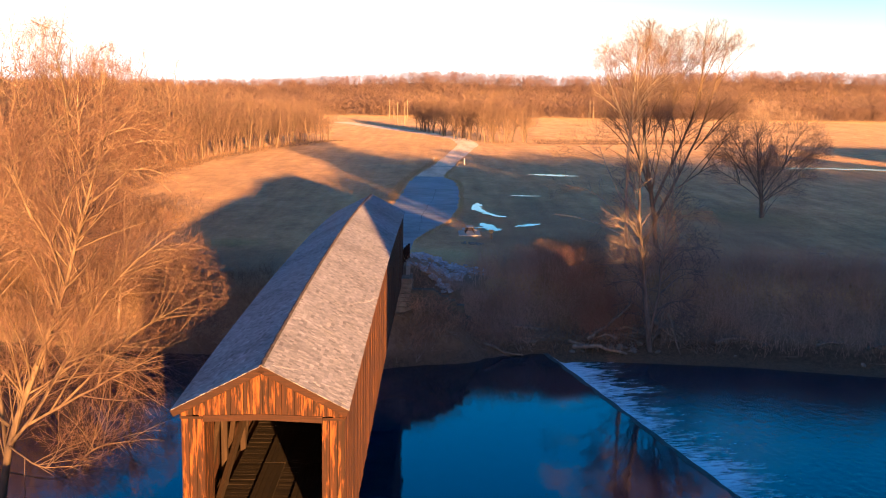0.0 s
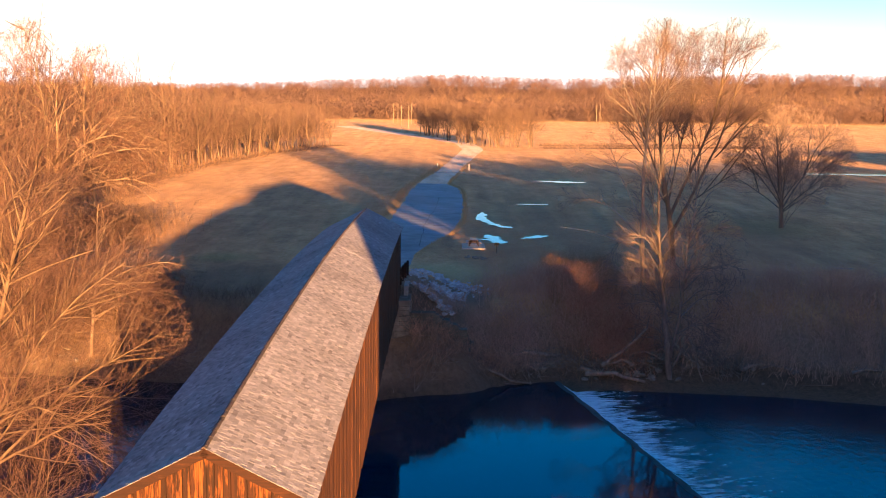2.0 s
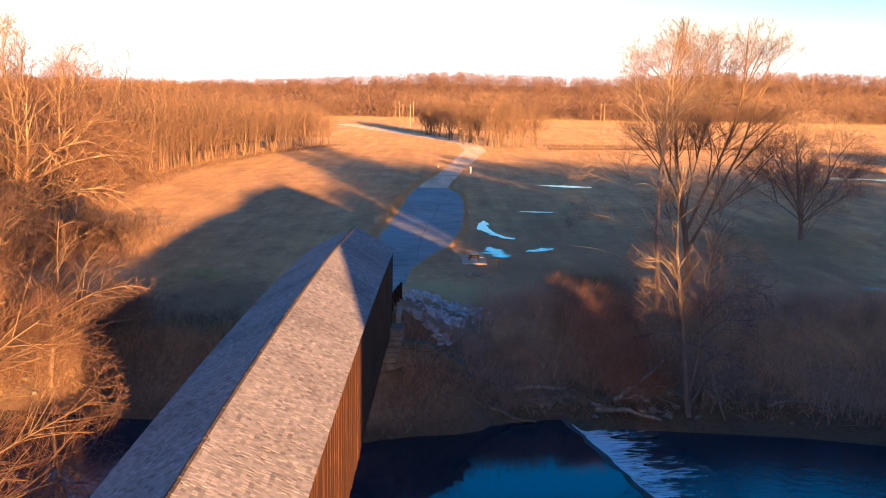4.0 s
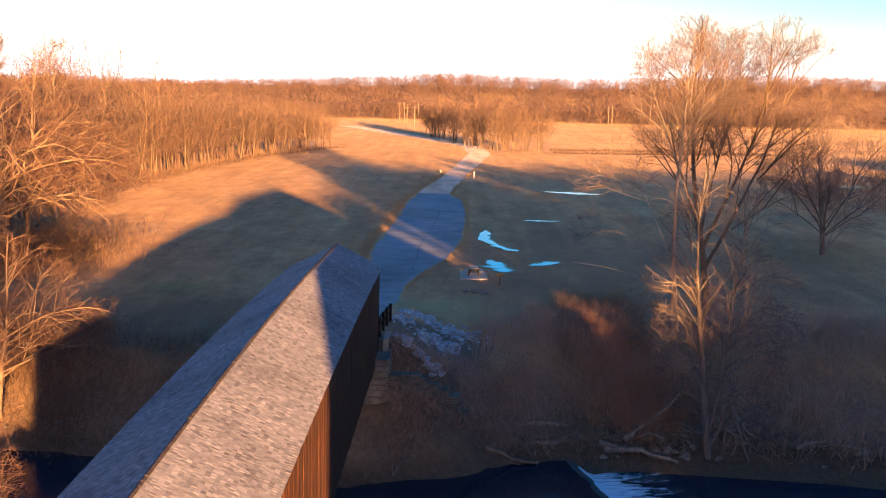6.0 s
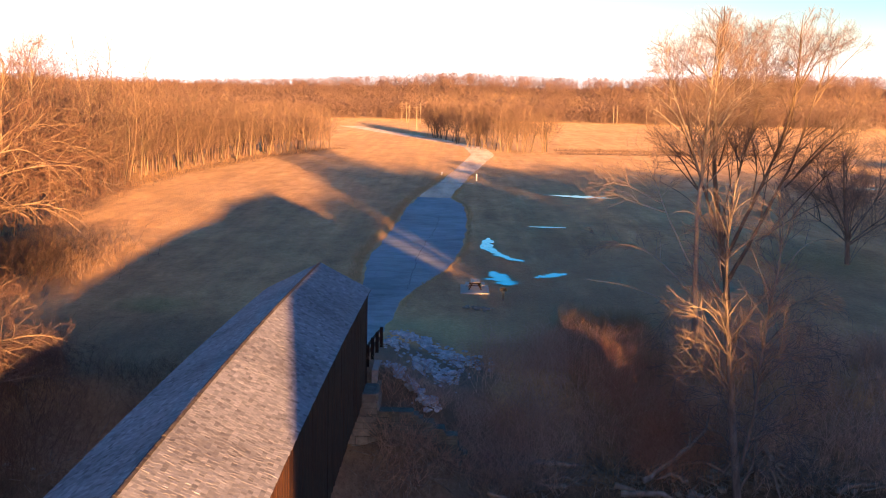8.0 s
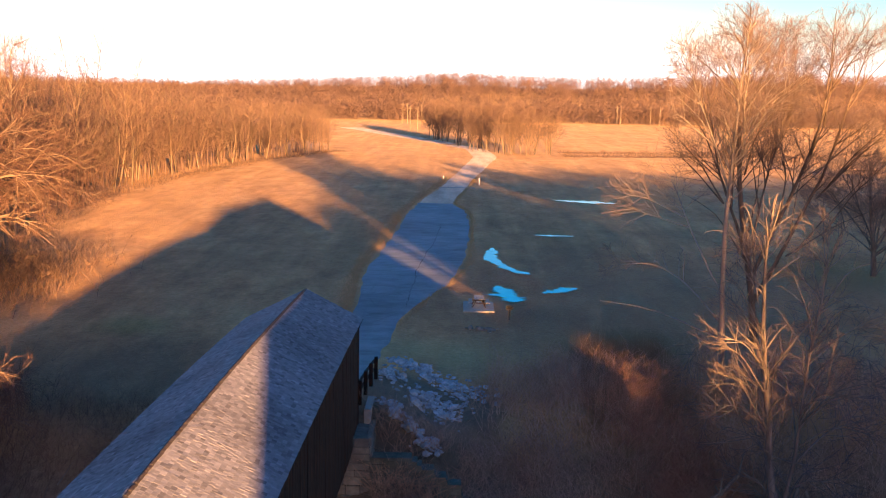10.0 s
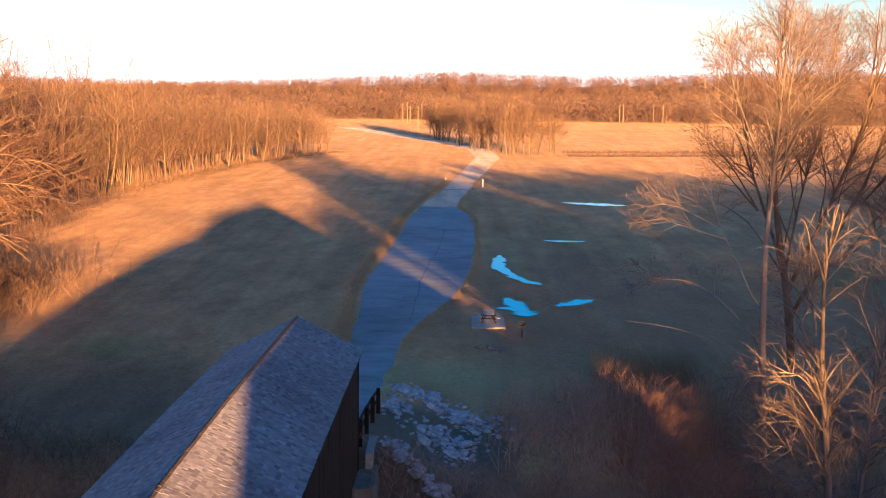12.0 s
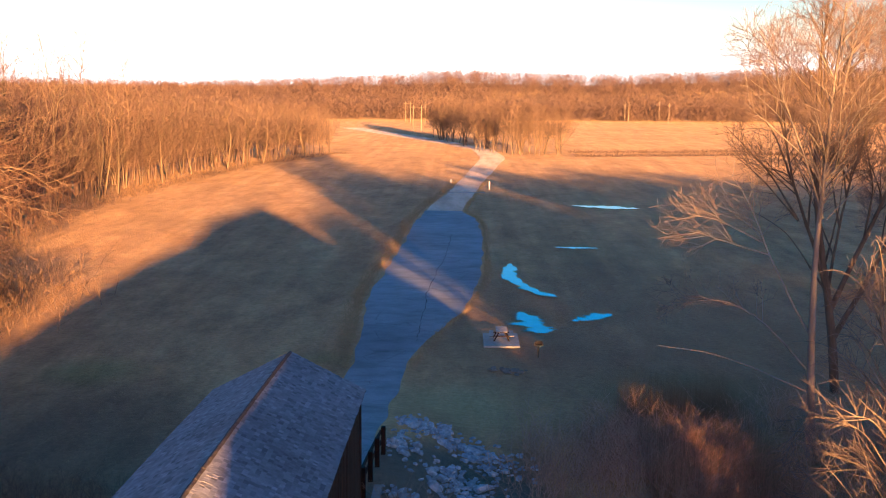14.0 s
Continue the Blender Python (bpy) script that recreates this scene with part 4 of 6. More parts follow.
tree_thing(pale_tree(), (23.9, 69.0, h1(23.9, 69.0)), 0, (1.0, 1.0), "tall slender bare tree with pale bark and an airy crown", M_BARK_ASPEN, M_TWIG_ROSE, "tall trees by the bank")


def twin_crown_tree():
    """The big dark tree in the meadow, many-stemmed, its crown in two lobes."""
    limbs = [[(0, 0, -0.3), (-0.3, 0, 3.0), (-1.0, 0.2, 8), (-1.6, 0.3, 14), (-1.6, 0.4, 20), (-1.2, 0.4, 24)],
             [(-0.7, 0.1, 5.6), (-2.0, -0.4, 9), (-3.6, -0.6, 13), (-4.4, -0.8, 17), (-5.0, -0.8, 20)],
             [(-0.6, 0.1, 5.0), (0.8, 0.3, 8.4), (2.4, 0.4, 12), (4.0, 0.5, 16), (4.4, 0.6, 24)],
             [(-0.3, 0, 3.4), (1.8, -0.6, 8.4), (4.0, -0.8, 13.4), (5.2, -1.0, 18), (6.6, -1.0, 22)],
             [(-0.8, 0.1, 6.4), (0.0, 1.2, 10), (0.8, 1.6, 13.4), (2.2, 2.0, 17)], [(-3.0, -0.5, 10.5), (-5.4, -0.8, 13), (-7.4, -1.0, 14.6)],
             [(3.4, -0.7, 11), (6.0, -1.0, 14), (8.4, -1.0, 16.4)], [(-0.8, 0.1, 6), (-3.0, 1.6, 9.5), (-5.6, 2.4, 11.0)], [(1.6, -0.5, 6.8), (4.6, -1.6, 9.2), (7.4, -2.0, 10.6)]]
    blobs = [(-2.6, 0, 18.4, 6.0, 5.0, 6.4), (5.0, -0.2, 18.2, 5.4, 5.0, 6.6), (0.6, 0, 13.0, 8.0, 4.0, 2.0), (1.2, 0, 18.0, 4.6, 4.4, 5.8)]
    return grow_tree("twin_crown_tree", 57, more_limbs(limbs, blobs[:2] * 3 + blobs[3:] * 2, 44, 8, 5.5), blobs, 0.32, (0.60, 0.38, 0.25), (3.6, 2.0, 1.15), 0.10, 0.0, 0.009, 1.0, 0.75)


tree_thing(twin_crown_tree(), (29.2, 80.5, h1(29.2, 80.5)), 0, (1.0, 1.0), "tall dark many-stemmed bare tree with a crown in two lobes", M_BARK_MID, M_TWIG_ROSE, "tall trees by the bank")
for seed, x, y, size in ((71, -27.5, 60.0, 0.95), (72, -30.5, 63.5, 1.1), (74, -35.0, 60.5, 1.05)):
    rr = np.random.RandomState(seed)                   # rounded trees of the bank above the bridge
    limbs = [[(0, 0, 0), (0.3, 0, 2.4), (1.4, -0.5, 5.2), (2.2, -1.0, 9.5)]]
    for q in range(8):
        a_ = q * 0.9 + rr.uniform(-0.3, 0.3)
        c_, s_, z_ = math.cos(a_), math.sin(a_), 1.2 + 0.22 * q
        up = rr.uniform(3.0, 9.0)
        limbs.append([(0.2, 0, z_), (1.6 * c_, 1.6 * s_, z_ + 0.35 * up + 0.6), (4.0 * c_, 4.0 * s_, z_ + 0.75 * up + 0.6), (6.4 * c_, 6.4 * s_, z_ + up)])
    blobs = [(0, 0, 8.4, 6.6, 6.6, 5.0), (1.0, -1, 4.6, 5.6, 5.6, 2.6)]
    meshes = grow_tree("round_tree", seed, more_limbs(limbs, blobs, 10, seed, 3.0, 0.8), blobs, 0.24, (0.46, 0.46, 0.40), (4.2, 2.1, 1.0), 0.05, 0.12, 0.0105, 1.3, 0.95)
    tree_thing(meshes, (x, y, h1(x, y) - 0.3), seed * 40, (size, size), "rounded bare tree on the bank above the bridge", M_BARK, M_TWIG, "trees of the bank above the bridge")


def arching_tree(seed):
    """A broad tree whose long pale limbs arch out over the meadow and dip at their ends."""
    rr = np.random.RandomState(seed)
    limbs = [[(0, 0, 0), (0.3, 0, 5), (0.9, 0.2, 10), (0.6, 0.6, 15), (1.2, 0.4, 19.5)]]
    for q in range(15):
        a_ = (-1.25 + 0.25 * (q % 11)) if q < 11 else 2.0 + 0.7 * (q - 11)
        c_, s_, z_ = math.cos(a_ + rr.uniform(-0.1, 0.1)), math.sin(a_), 4.2 + 0.55 * ((q * 5) % 11)
        out, rise = rr.uniform(10.5, 14.0) if q < 11 else rr.uniform(5, 8), rr.uniform(2.4, 4.6)
        limbs.append([(0.4, 0, z_), (0.4 * out * c_, 0.4 * out * s_, z_ + 0.75 * rise), (0.75 * out * c_, 0.75 * out * s_, z_ + rise), (out * c_, out * s_, z_ + rise - rr.uniform(0.6, 3.0))])
    blobs = [(0.5, 0, 14.5, 8.0, 8.0, 5.8), (7.0, 0, 10.6, 8.0, 10.5, 4.8), (-2.0, 0, 9.5, 6, 6, 4.5)]
    return grow_tree("arching_tree", seed, more_limbs(limbs, blobs[:1], 8, seed, 5.0, 0.8), blobs, 0.30, (0.62, 0.50, 0.46), (4.4, 2.2, 1.1), 0.0, 0.2, 0.0105, 1.25, 0.8)


for seed, x, y, size, turn in ((91, -37.0, 99.5, 1.0, 0), (92, -35.5, 87.0, 0.95, -12), (93, -21.5, 55.5, 0.62, -20)):
    tree_thing(arching_tree(seed), (x, y, h1(x, y) - 0.2), turn, (size, size), "broad bare tree with long pale limbs arching down over the meadow", M_BARK, M_TWIG_RED, "trees of the bank above the bridge")
for seed, x, y, tall in ((81, -52.0, 125.0, 27.0), (82, -44.8, 129.0, 24.0)):   # pale trees that stand above the wood
    limbs = [[(0, 0, 0), (0.2, 0, 9), (-0.2, 0.2, 17), (0.1, 0, tall - 2)], [(0.1, 0, 14), (1.6, 0.4, 18), (2.4, 0.4, tall - 5)], [(0, 0, 15), (-1.6, -0.3, 19), (-2.2, -0.4, tall - 4)]]
    meshes = grow_tree("tall_pale_tree", seed, limbs, [(0, 0, tall - 5.5, 4.6, 4.2, 5.5), (0, 0, tall - 12, 3.8, 3.8, 4.0)], 0.24, (0.36, 0.42, 0.38), (4.8, 2.2, 1.1), 0.12, 0.0, 0.015, 1.0, 0.85)
    tree_thing(meshes, (x, y, h1(x, y)), 0, (1.0, 1.0), "tall pale-barked bare tree standing above the wood", M_BARK_PALE, M_TWIG)


def field_tree():
    """Broad low tree alone in the meadow."""
    limbs = [[(0, 0, -0.3), (0, 0, 2.6), (-0.6, 0.2, 6), (-1.2, 0.3, 12)]]
    for q, (a_, z_, up) in enumerate(((0.1, 2.2, 3.4), (3.0, 2.4, 3.6), (1.4, 2.6, 5.5), (4.4, 2.6, 5.0), (0.4, 2.8, 6.5), (2.6, 2.8, 6.0), (5.4, 2.4, 4.4), (3.7, 3.0, 7.0))):
        c_, s_ = math.cos(a_), math.sin(a_)
        limbs.append([(0, 0, z_), (2.4 * c_, 2.4 * s_, z_ + up * 0.5), (5.2 * c_, 5.2 * s_, z_ + up), (7.6 * c_, 7.6 * s_, z_ + up * 1.35)])
    return grow_tree("field_tree", 63, more_limbs(limbs, [(0.5, 0, 9.6, 8.8, 8.0, 6.8)], 14, 9, 5.0), [(0.5, 0, 9.6, 8.8, 8.0, 6.8), (0.5, 0, 6.0, 8.6, 8.0, 3.4)], 0.34, (0.42, 0.36, 0.32), (4.8, 2.3, 1.15), 0.1, 0.0, 0.0115, 1.0, 0.8)


tree_thing(field_tree(), (50.3, 113.8, h1(50.3, 113.8) - 0.1), 0, (1.0, 1.0), "broad low-branched bare tree alone in the meadow", M_BARK_GREY, M_TWIG_GREY)

# ---- bridge ----
EAVE, WALL, RIDGE_Z, EAVE_Z, LONG = 2.82, 2.64, 5.04, 3.60, 56.0
SIDE_LOW = -2.35
bridge = thing("covered_bridge", (0, 0, SIDE_LOW), "long weathered wooden covered bridge with a shingled gable roof", "covered bridge")
bridge.matrix_world = Matrix.Identity(4)
slope = math.atan2(RIDGE_Z - EAVE_Z, EAVE)
run = math.hypot(RIDGE_Z - EAVE_Z, EAVE)


def roof_matrix(side):
    """Local x along the bridge, y up the slope from the eave, z out of the roof."""
    up = Vector((-side * math.cos(slope), 0, math.sin(slope)))
    along = Vector((0, 1, 0)) if side > 0 else Vector((0, -1, 0))
    out = along.cross(up)
    wide = 0.0 if side > 0 else 0.14                          # the upstream eave reaches a little further out
    base = Vector((side * (EAVE + wide), 0 if side > 0 else LONG, EAVE_Z - wide * math.tan(slope)))
    return Matrix((( along.x, up.x, out.x, base.x), (along.y, up.y, out.y, base.y), (along.z, up.z, out.z, base.z), (0, 0, 0, 1)))


roofs = []
for side in (1, -1):
    roofs.append(part("roof", box((-0.25, -0.02, -0.09), (LONG + 0.25, run + (0.0 if side > 0 else 0.15), -0.03), 0, roof_matrix(side)), M_TRIM, bridge))
for y0 in (-0.28, LONG + 0.22):
    for side in (1, -1):
        part("barge_board", box((0, -0.05, -0.24), (0.06, run + (0.02 if side > 0 else 0.17), -0.005), 0.008, roof_matrix(side) @ Matrix.Translation((y0 if side > 0 else LONG - y0 - 0.06, 0, 0))), M_TRIM, bridge)
for side in (1, -1):
    part("eave_board", box((min(side * WALL, side * (EAVE - 0.02)) , 0.0, EAVE_Z - 0.16), (max(side * WALL, side * (EAVE - 0.02)), LONG, EAVE_Z - 0.05), 0), M_TRIM, bridge)

# walls: a thin backing of studs and rails inside the boards, which are made at the end of the file
for side in (1, -1):
    part("top_plate", box((side * 2.45 - 0.12, 0.1, 3.05), (side * 2.45 + 0.12, LONG - 0.1, 3.3), 0.01), M_TIMBER, bridge)
    part("lower_chord", box((side * 2.35 - 0.16, 0.1, -1.75), (side * 2.35 + 0.16, LONG - 0.1, -1.3), 0.01), M_TIMBER, bridge)
    for k in range(15):
        yk = 1.2 + k * (LONG - 2.4) / 14
        part("truss_post", box((side * 2.3 - 0.11, yk - 0.13, -1.7), (side * 2.3 + 0.11, yk + 0.13, 3.1), 0.01), M_TIMBER, bridge)
        if k < 14:
            y2 = yk + (LONG - 2.4) / 14
            a, b = ((yk, -1.2), (y2, 2.9)) if k < 7 else ((yk, 2.9), (y2, -1.2))
            d = Vector((0, b[0] - a[0], b[1] - a[1]))
            m = Matrix.Translation((side * 2.3, a[0], a[1])) @ d.to_track_quat("Y", "Z").to_matrix().to_4x4()
            part("brace", box((-0.09, 0, -0.1), (0.09, d.length, 0.1), 0.008, m), M_TIMBER, bridge)
    bm = bmesh.new()
    prev = None
    for k in range(41):
        t = k / 40
        yk, zk = 0.5 + t * (LONG - 1.0), -1.6 + 4.2 * 4 * t * (1 - t)
        ring = [bm.verts.new((side * 2.1 + dx, yk, zk + dz)) for dx, dz in ((-0.08, -0.2), (0.08, -0.2), (0.08, 0.2), (-0.08, 0.2))]
        if prev:
            for q in range(4):
                bm.faces.new((prev[q], prev[(q + 1) % 4], ring[(q + 1) % 4], ring[q]))
        prev = ring
    bmesh.ops.recalc_face_normals(bm, faces=bm.faces[:])
    part("arch", bm, M_TIMBER, bridge)
for k in range(19):
    yk = 1.0 + k * (LONG - 2) / 18
    part("tie_beam", box((-2.5, yk - 0.1, 3.08), (2.5, yk + 0.1, 3.3), 0.01), M_TIMBER, bridge)
for k in range(29):
    yk = 0.4 + k * (LONG - 0.8) / 28
    part("floor_beam", box((-2.5, yk - 0.12, DECK - 0.55), (2.5, yk + 0.12, DECK - 0.12), 0.01), M_TIMBER, bridge)
for x0 in (-1.15, 0.35):
    for q in range(4):
        xa = x0 + q * 0.21
        for s in range(8):
            part("runner_plank", box((xa, s * 7 + 0.1 + 0.02, DECK), (xa + 0.2, s * 7 + 7.05, DECK + 0.05), 0.006), M_PLANK, bridge)

# portals
OPEN = 1.94
TOP = 3.15
for y0, y1 in ((-0.06, 0.0), (LONG, LONG + 0.06)):
    out = -1 if y0 < 1 else 1
    for side in (1, -1):
        for q in range(3):
            xa = OPEN + q * (2.70 - OPEN) / 3
            lo, hi = sorted((side * xa, side * (xa + (2.70 - OPEN) / 3 - 0.012)))
            part("portal_board", box((lo, y0, SIDE_LOW + 0.1 * (q % 2)), (hi, y1, TOP + 0.05), 0.006), M_GABLE, bridge)
        for q in range(6):
            ya = (0.01 + q * 0.24) if out < 0 else LONG - 0.24 - q * 0.24
            part("jamb_board", box((min(side * OPEN, side * (OPEN + 0.04)), ya, DECK), (max(side * OPEN, side * (OPEN + 0.04)), ya + 0.23, TOP), 0.004), M_GABLE, bridge)
    n = 26
    for q in range(n):
        xa = -2.72 + q * 5.44 / n
        xb = xa + 5.44 / n - 0.012
        za, zb = (RIDGE_Z - 0.16 - abs(x_) * math.tan(slope) for x_ in (xa, xb))
        low = TOP + 0.12 + 0.02 * ((q * 7) % 3)
        if min(za, zb) <= low + 0.02:
            continue
        bm = bmesh.new()
        vs = [bm.verts.new((x_, y_, z_)) for y_ in (y0 - 0.03 * (q % 2) * 0.4, y1) for x_, z_ in ((xa, low), (xb, low), (xb, zb), (xa, za))]
        for f in ((0, 1, 2, 3), (7, 6, 5, 4), (0, 4, 5, 1), (1, 5, 6, 2), (2, 6, 7, 3), (3, 7, 4, 0)):
            bm.faces.new([vs[j] for j in f])
        bmesh.ops.recalc_face_normals(bm, faces=bm.faces[:])
        part("gable_board", bm, M_GABLE, bridge)
    ya, yb = (y0 - 0.05, y0) if out < 0 else (y1, y1 + 0.05)
    bm = bmesh.new()                                      # lintel with a shallow peak
    for sgn in (-1, 1):
        pts = [(0, TOP + 0.02), (sgn * (OPEN + 0.02), TOP - 0.06), (sgn * (OPEN + 0.02), TOP + 0.16), (0, TOP + 0.22)]
        vs = [bm.verts.new((x_, y_, z_)) for y_ in (ya, yb) for x_, z_ in pts]
        for f in ((0, 1, 2, 3), (7, 6, 5, 4), (0, 4, 5, 1), (1, 5, 6, 2), (2, 6, 7, 3), (3, 7, 4, 0)):
            bm.faces.new([vs[j] for j in f])
    bmesh.ops.recalc_face_normals(bm, faces=bm.faces[:])
    part("lintel", bm, M_TRIM, bridge)
    for sgn in (-1, 1):
        lo, hi = sorted((sgn * (OPEN + 0.03), sgn * 2.72))
        part("side_lintel", box((lo, ya, TOP + 0.03), (hi, yb, TOP + 0.12), 0.006), M_TRIM, bridge)

# abutments
def abutment(y0, y1, label):
    ob = thing("abutment", (0, (y0 + y1) / 2, Z_WATER), label, "abutment", "bridge abutments")
    ob.matrix_world = Matrix.Identity(4)
    part("core", box((-3.1, y0 + 0.05, Z_WATER - 1.2), (3.3, y1, DECK - 0.6)), M_STONE, ob)
    r = random.Random(int(y0))
    face = y0 if y0 > 20 else y1
    z = Z_WATER - 0.4
    while z < DECK - 0.75:
        hgt = r.uniform(0.32, 0.5)
        x = -3.2
        while x < 3.4:
            w = r.uniform(0.6, 1.2)
            f0, f1 = (face - 0.12 - r.uniform(0, 0.06), face + 0.2) if y0 > 20 else (face - 0.2, face + 0.12)
            part("stone", box((x, f0, z), (min(x + w, 3.5) - 0.02, f1, z + hgt - 0.02), 0.03), M_STONE, ob)
            x += w
        yk = y0
        while yk < y1 - 0.2:
            w = r.uniform(0.6, 1.2)
            part("stone", box((3.28, yk, z), (3.52 + r.uniform(0, 0.06), min(yk + w, y1) - 0.02, z + hgt - 0.02), 0.03), M_STONE, ob)
            yk += w
        z += hgt
    return ob


def stepped_wing(ob):
    """The far abutment's wing wall, stepping down the bank beside the bridge."""
    r = random.Random(12)
    z = -5.6
    while z < -2.7:
        hgt = r.uniform(0.15, 0.2)
        end = np.interp(z, [-5.5, -4.2, -2.5], [8.1, 7.8, 4.6])
        x = 3.3 - r.uniform(0, 0.4)
        while x < end:
            w = r.uniform(0.3, 0.7)
            part("stone", box((x, 53.5 - r.uniform(0, 0.08), z), (x + w - 0.008, 54.3, z + hgt - 0.007), 0.012), M_WING, ob)
            x += w
        z += hgt


stepped_wing(abutment(53.6, 57.2, "dark coursed stone abutment under the bridge's far end"))
abutment(-2.5, 2.6, "dark coursed stone abutment under the bridge's near end")

# ---- the mill beside the dam ----
def mill():
    """Tall gabled mill behind the camera's way, whose shade falls over the bridge's end and the meadow."""
    ob = thing("mill", (0, 0, 0), "tall weathered wooden grist mill with a gable roof", "mill")
    c = Vector((7.2, -24.0, 0))
    n_ = Vector((sun_way.y, -sun_way.x, 0))
    ob.matrix_world = Matrix(((n_.x, sun_way.x, 0, c.x), (n_.y, sun_way.y, 0, c.y), (0, 0, 1, Z_MEADOW), (0, 0, 0, 1)))
    bm = bmesh.new()
    prof = [(10.85, 0), (35.2, 0), (35.2, 12.6), (28.0, 19.6), (20.0, 18.0), (15.6, 15.75), (13.05, 15.2), (10.85, 12.3)]
    a = [bm.verts.new((x, 0, z - 6)) if z == 0 else bm.verts.new((x, 0, z)) for x, z in prof]
    b = [bm.verts.new((x, -14, z - 6)) if z == 0 else bm.verts.new((x, -14, z)) for x, z in prof]
    bm.faces.new(a), bm.faces.new(b[::-1])
    for k in range(len(prof)):
        if k in (0, 1, 7):
            bm.faces.new((a[k], b[k], b[(k + 1) % 8], a[(k + 1) % 8]))
    bmesh.ops.recalc_face_normals(bm, faces=bm.faces[:])
    part("wall", bm, M_SIDINGS, ob)
    bm = bmesh.new()
    top = [(35.5, 12.5), (28.0, 19.75), (20.0, 18.1), (15.6, 15.85), (13.0, 15.3), (10.75, 12.3)]
    for k in range(5):
        vs = [bm.verts.new((x, y_, z + dz)) for dz in (0, 0.2) for x, z, y_ in ((*top[k], 0.3), (*top[k + 1], 0.3), (*top[k + 1], -14.3), (*top[k], -14.3))]
        for f in ((0, 1, 2, 3), (7, 6, 5, 4), (0, 4, 5, 1), (1, 5, 6, 2), (2, 6, 7, 3), (3, 7, 4, 0)):
            bm.faces.new([vs[j] for j in f])
    bmesh.ops.recalc_face_normals(bm, faces=bm.faces[:])
    part("roof", bm, M_SHINGLES, ob)


mill()
rng = np.random.RandomState(77)
for u, s in [(36.8, -62), (38.2, -50), (37.6, -75), (39.0, -40), (39.8, -56), (40.6, -34), (41, -48), (45.2, -62), (46.4, -38), (40.2, -66)] + [(46 + 6 * k + rng.uniform(-1.5, 1.5), -46 + 16 * (k % 4) + rng.uniform(-5, 5)) for k in range(16)]:
    x, yk = -0.287 * s + 0.958 * u, 0.958 * s + 0.287 * u      # unseen bare trees beside and beyond the mill, added to shade the meadow
    if x < 5.7 + 0.47 * (yk + 34) + 9:
        x += 9
    big = 1.4 if u > 44 else 0.75
    woods_tree(x, yk, big * rng.uniform(0.9, 1.2), big * rng.uniform(0.8, 1.0), int(u), "unseen bare tree down the river, added for its shade", "trees along the river")

# ---- shingles, boards, planks ----
COURSE, SH_W = 0.145, 0.185
CAMBER = 0.6


def camber(y):
    """The old bridge is cambered: its middle stands higher than its ends."""
    t = min(max(y / LONG, 0.0), 1.0)
    return CAMBER * 4 * t * (1 - t)



def shingle_mesh(w, name):
    bm = bmesh.new()
    add_box(bm, (0, -0.02, -0.008), (w - 0.01, COURSE + 0.06, 0.008))
    for v in bm.verts:
        if v.co.y > 0:
            v.co.z -= 0.016
    me = bpy.data.meshes.new(name)
    bm.to_mesh(me)
    bm.free()
    return me


r = random.Random(9)
sizes = [shingle_mesh(SH_W * f, "shingle") for f in (0.7, 0.85, 1.0, 1.15, 1.3)]
for me in sizes:
    me.materials.append(M_SHINGLE)
for side, roof in zip((1, -1), roofs):
    joined, jq, single = [], [], 0
    reach = run + (0.0 if side > 0 else 0.155)
    courses = int(reach / COURSE) + 1
    base = roof_matrix(side)
    for c in range(courses):
        x = -0.25 - r.uniform(0, 0.2)
        while x < LONG + 0.2:
            k = r.randrange(5)
            w = SH_W * (0.7, 0.85, 1.0, 1.15, 1.3)[k]
            lift = r.uniform(0.0, 0.005)
            x0, x1 = max(x, -0.27), min(x + w - 0.005, LONG + 0.27)
            yl = c * COURSE - 0.03 + r.uniform(-0.01, 0.01)
            yh = min(yl + COURSE + 0.07, reach)
            if side > 0 and 26.0 < x < 28.4 and single < 296:
                ob = new("shingle", sizes[k])
                ob.parent = roof
                m = base @ Matrix.Translation((x, yl + 0.02, 0.004 + lift)) @ pose(0, 0, 0, 0, 0, r.uniform(-0.8, 0.8))
                m.translation.z += camber(m.translation.y)
                ob.matrix_basis = m
                single += 1
            elif x1 - x0 > 0.03 and yh - yl > 0.05:
                n0 = len(joined)
                askew = r.gauss(0.0, 0.0045)
                for xx, up in ((x0, max(0, -askew)), (x1, max(0, askew))):
                    for yy, zz in ((yl, lift - 0.004), (yl, lift + 0.009 + up), (yh, up), (yh, -0.012)):
                        joined.append(base @ Vector((xx, yy, zz)))
                jq += [(n0, n0 + 4, n0 + 5, n0 + 1), (n0 + 1, n0 + 5, n0 + 6, n0 + 2), (n0, n0 + 1, n0 + 2, n0 + 3), (n0 + 4, n0 + 7, n0 + 6, n0 + 5)]
            x += w
    rest = part("shingles", quads_mesh("shingles", joined, jq), M_SHINGLES, roof)
    rest["kind"] = "stuff"
caps, cq = [], []
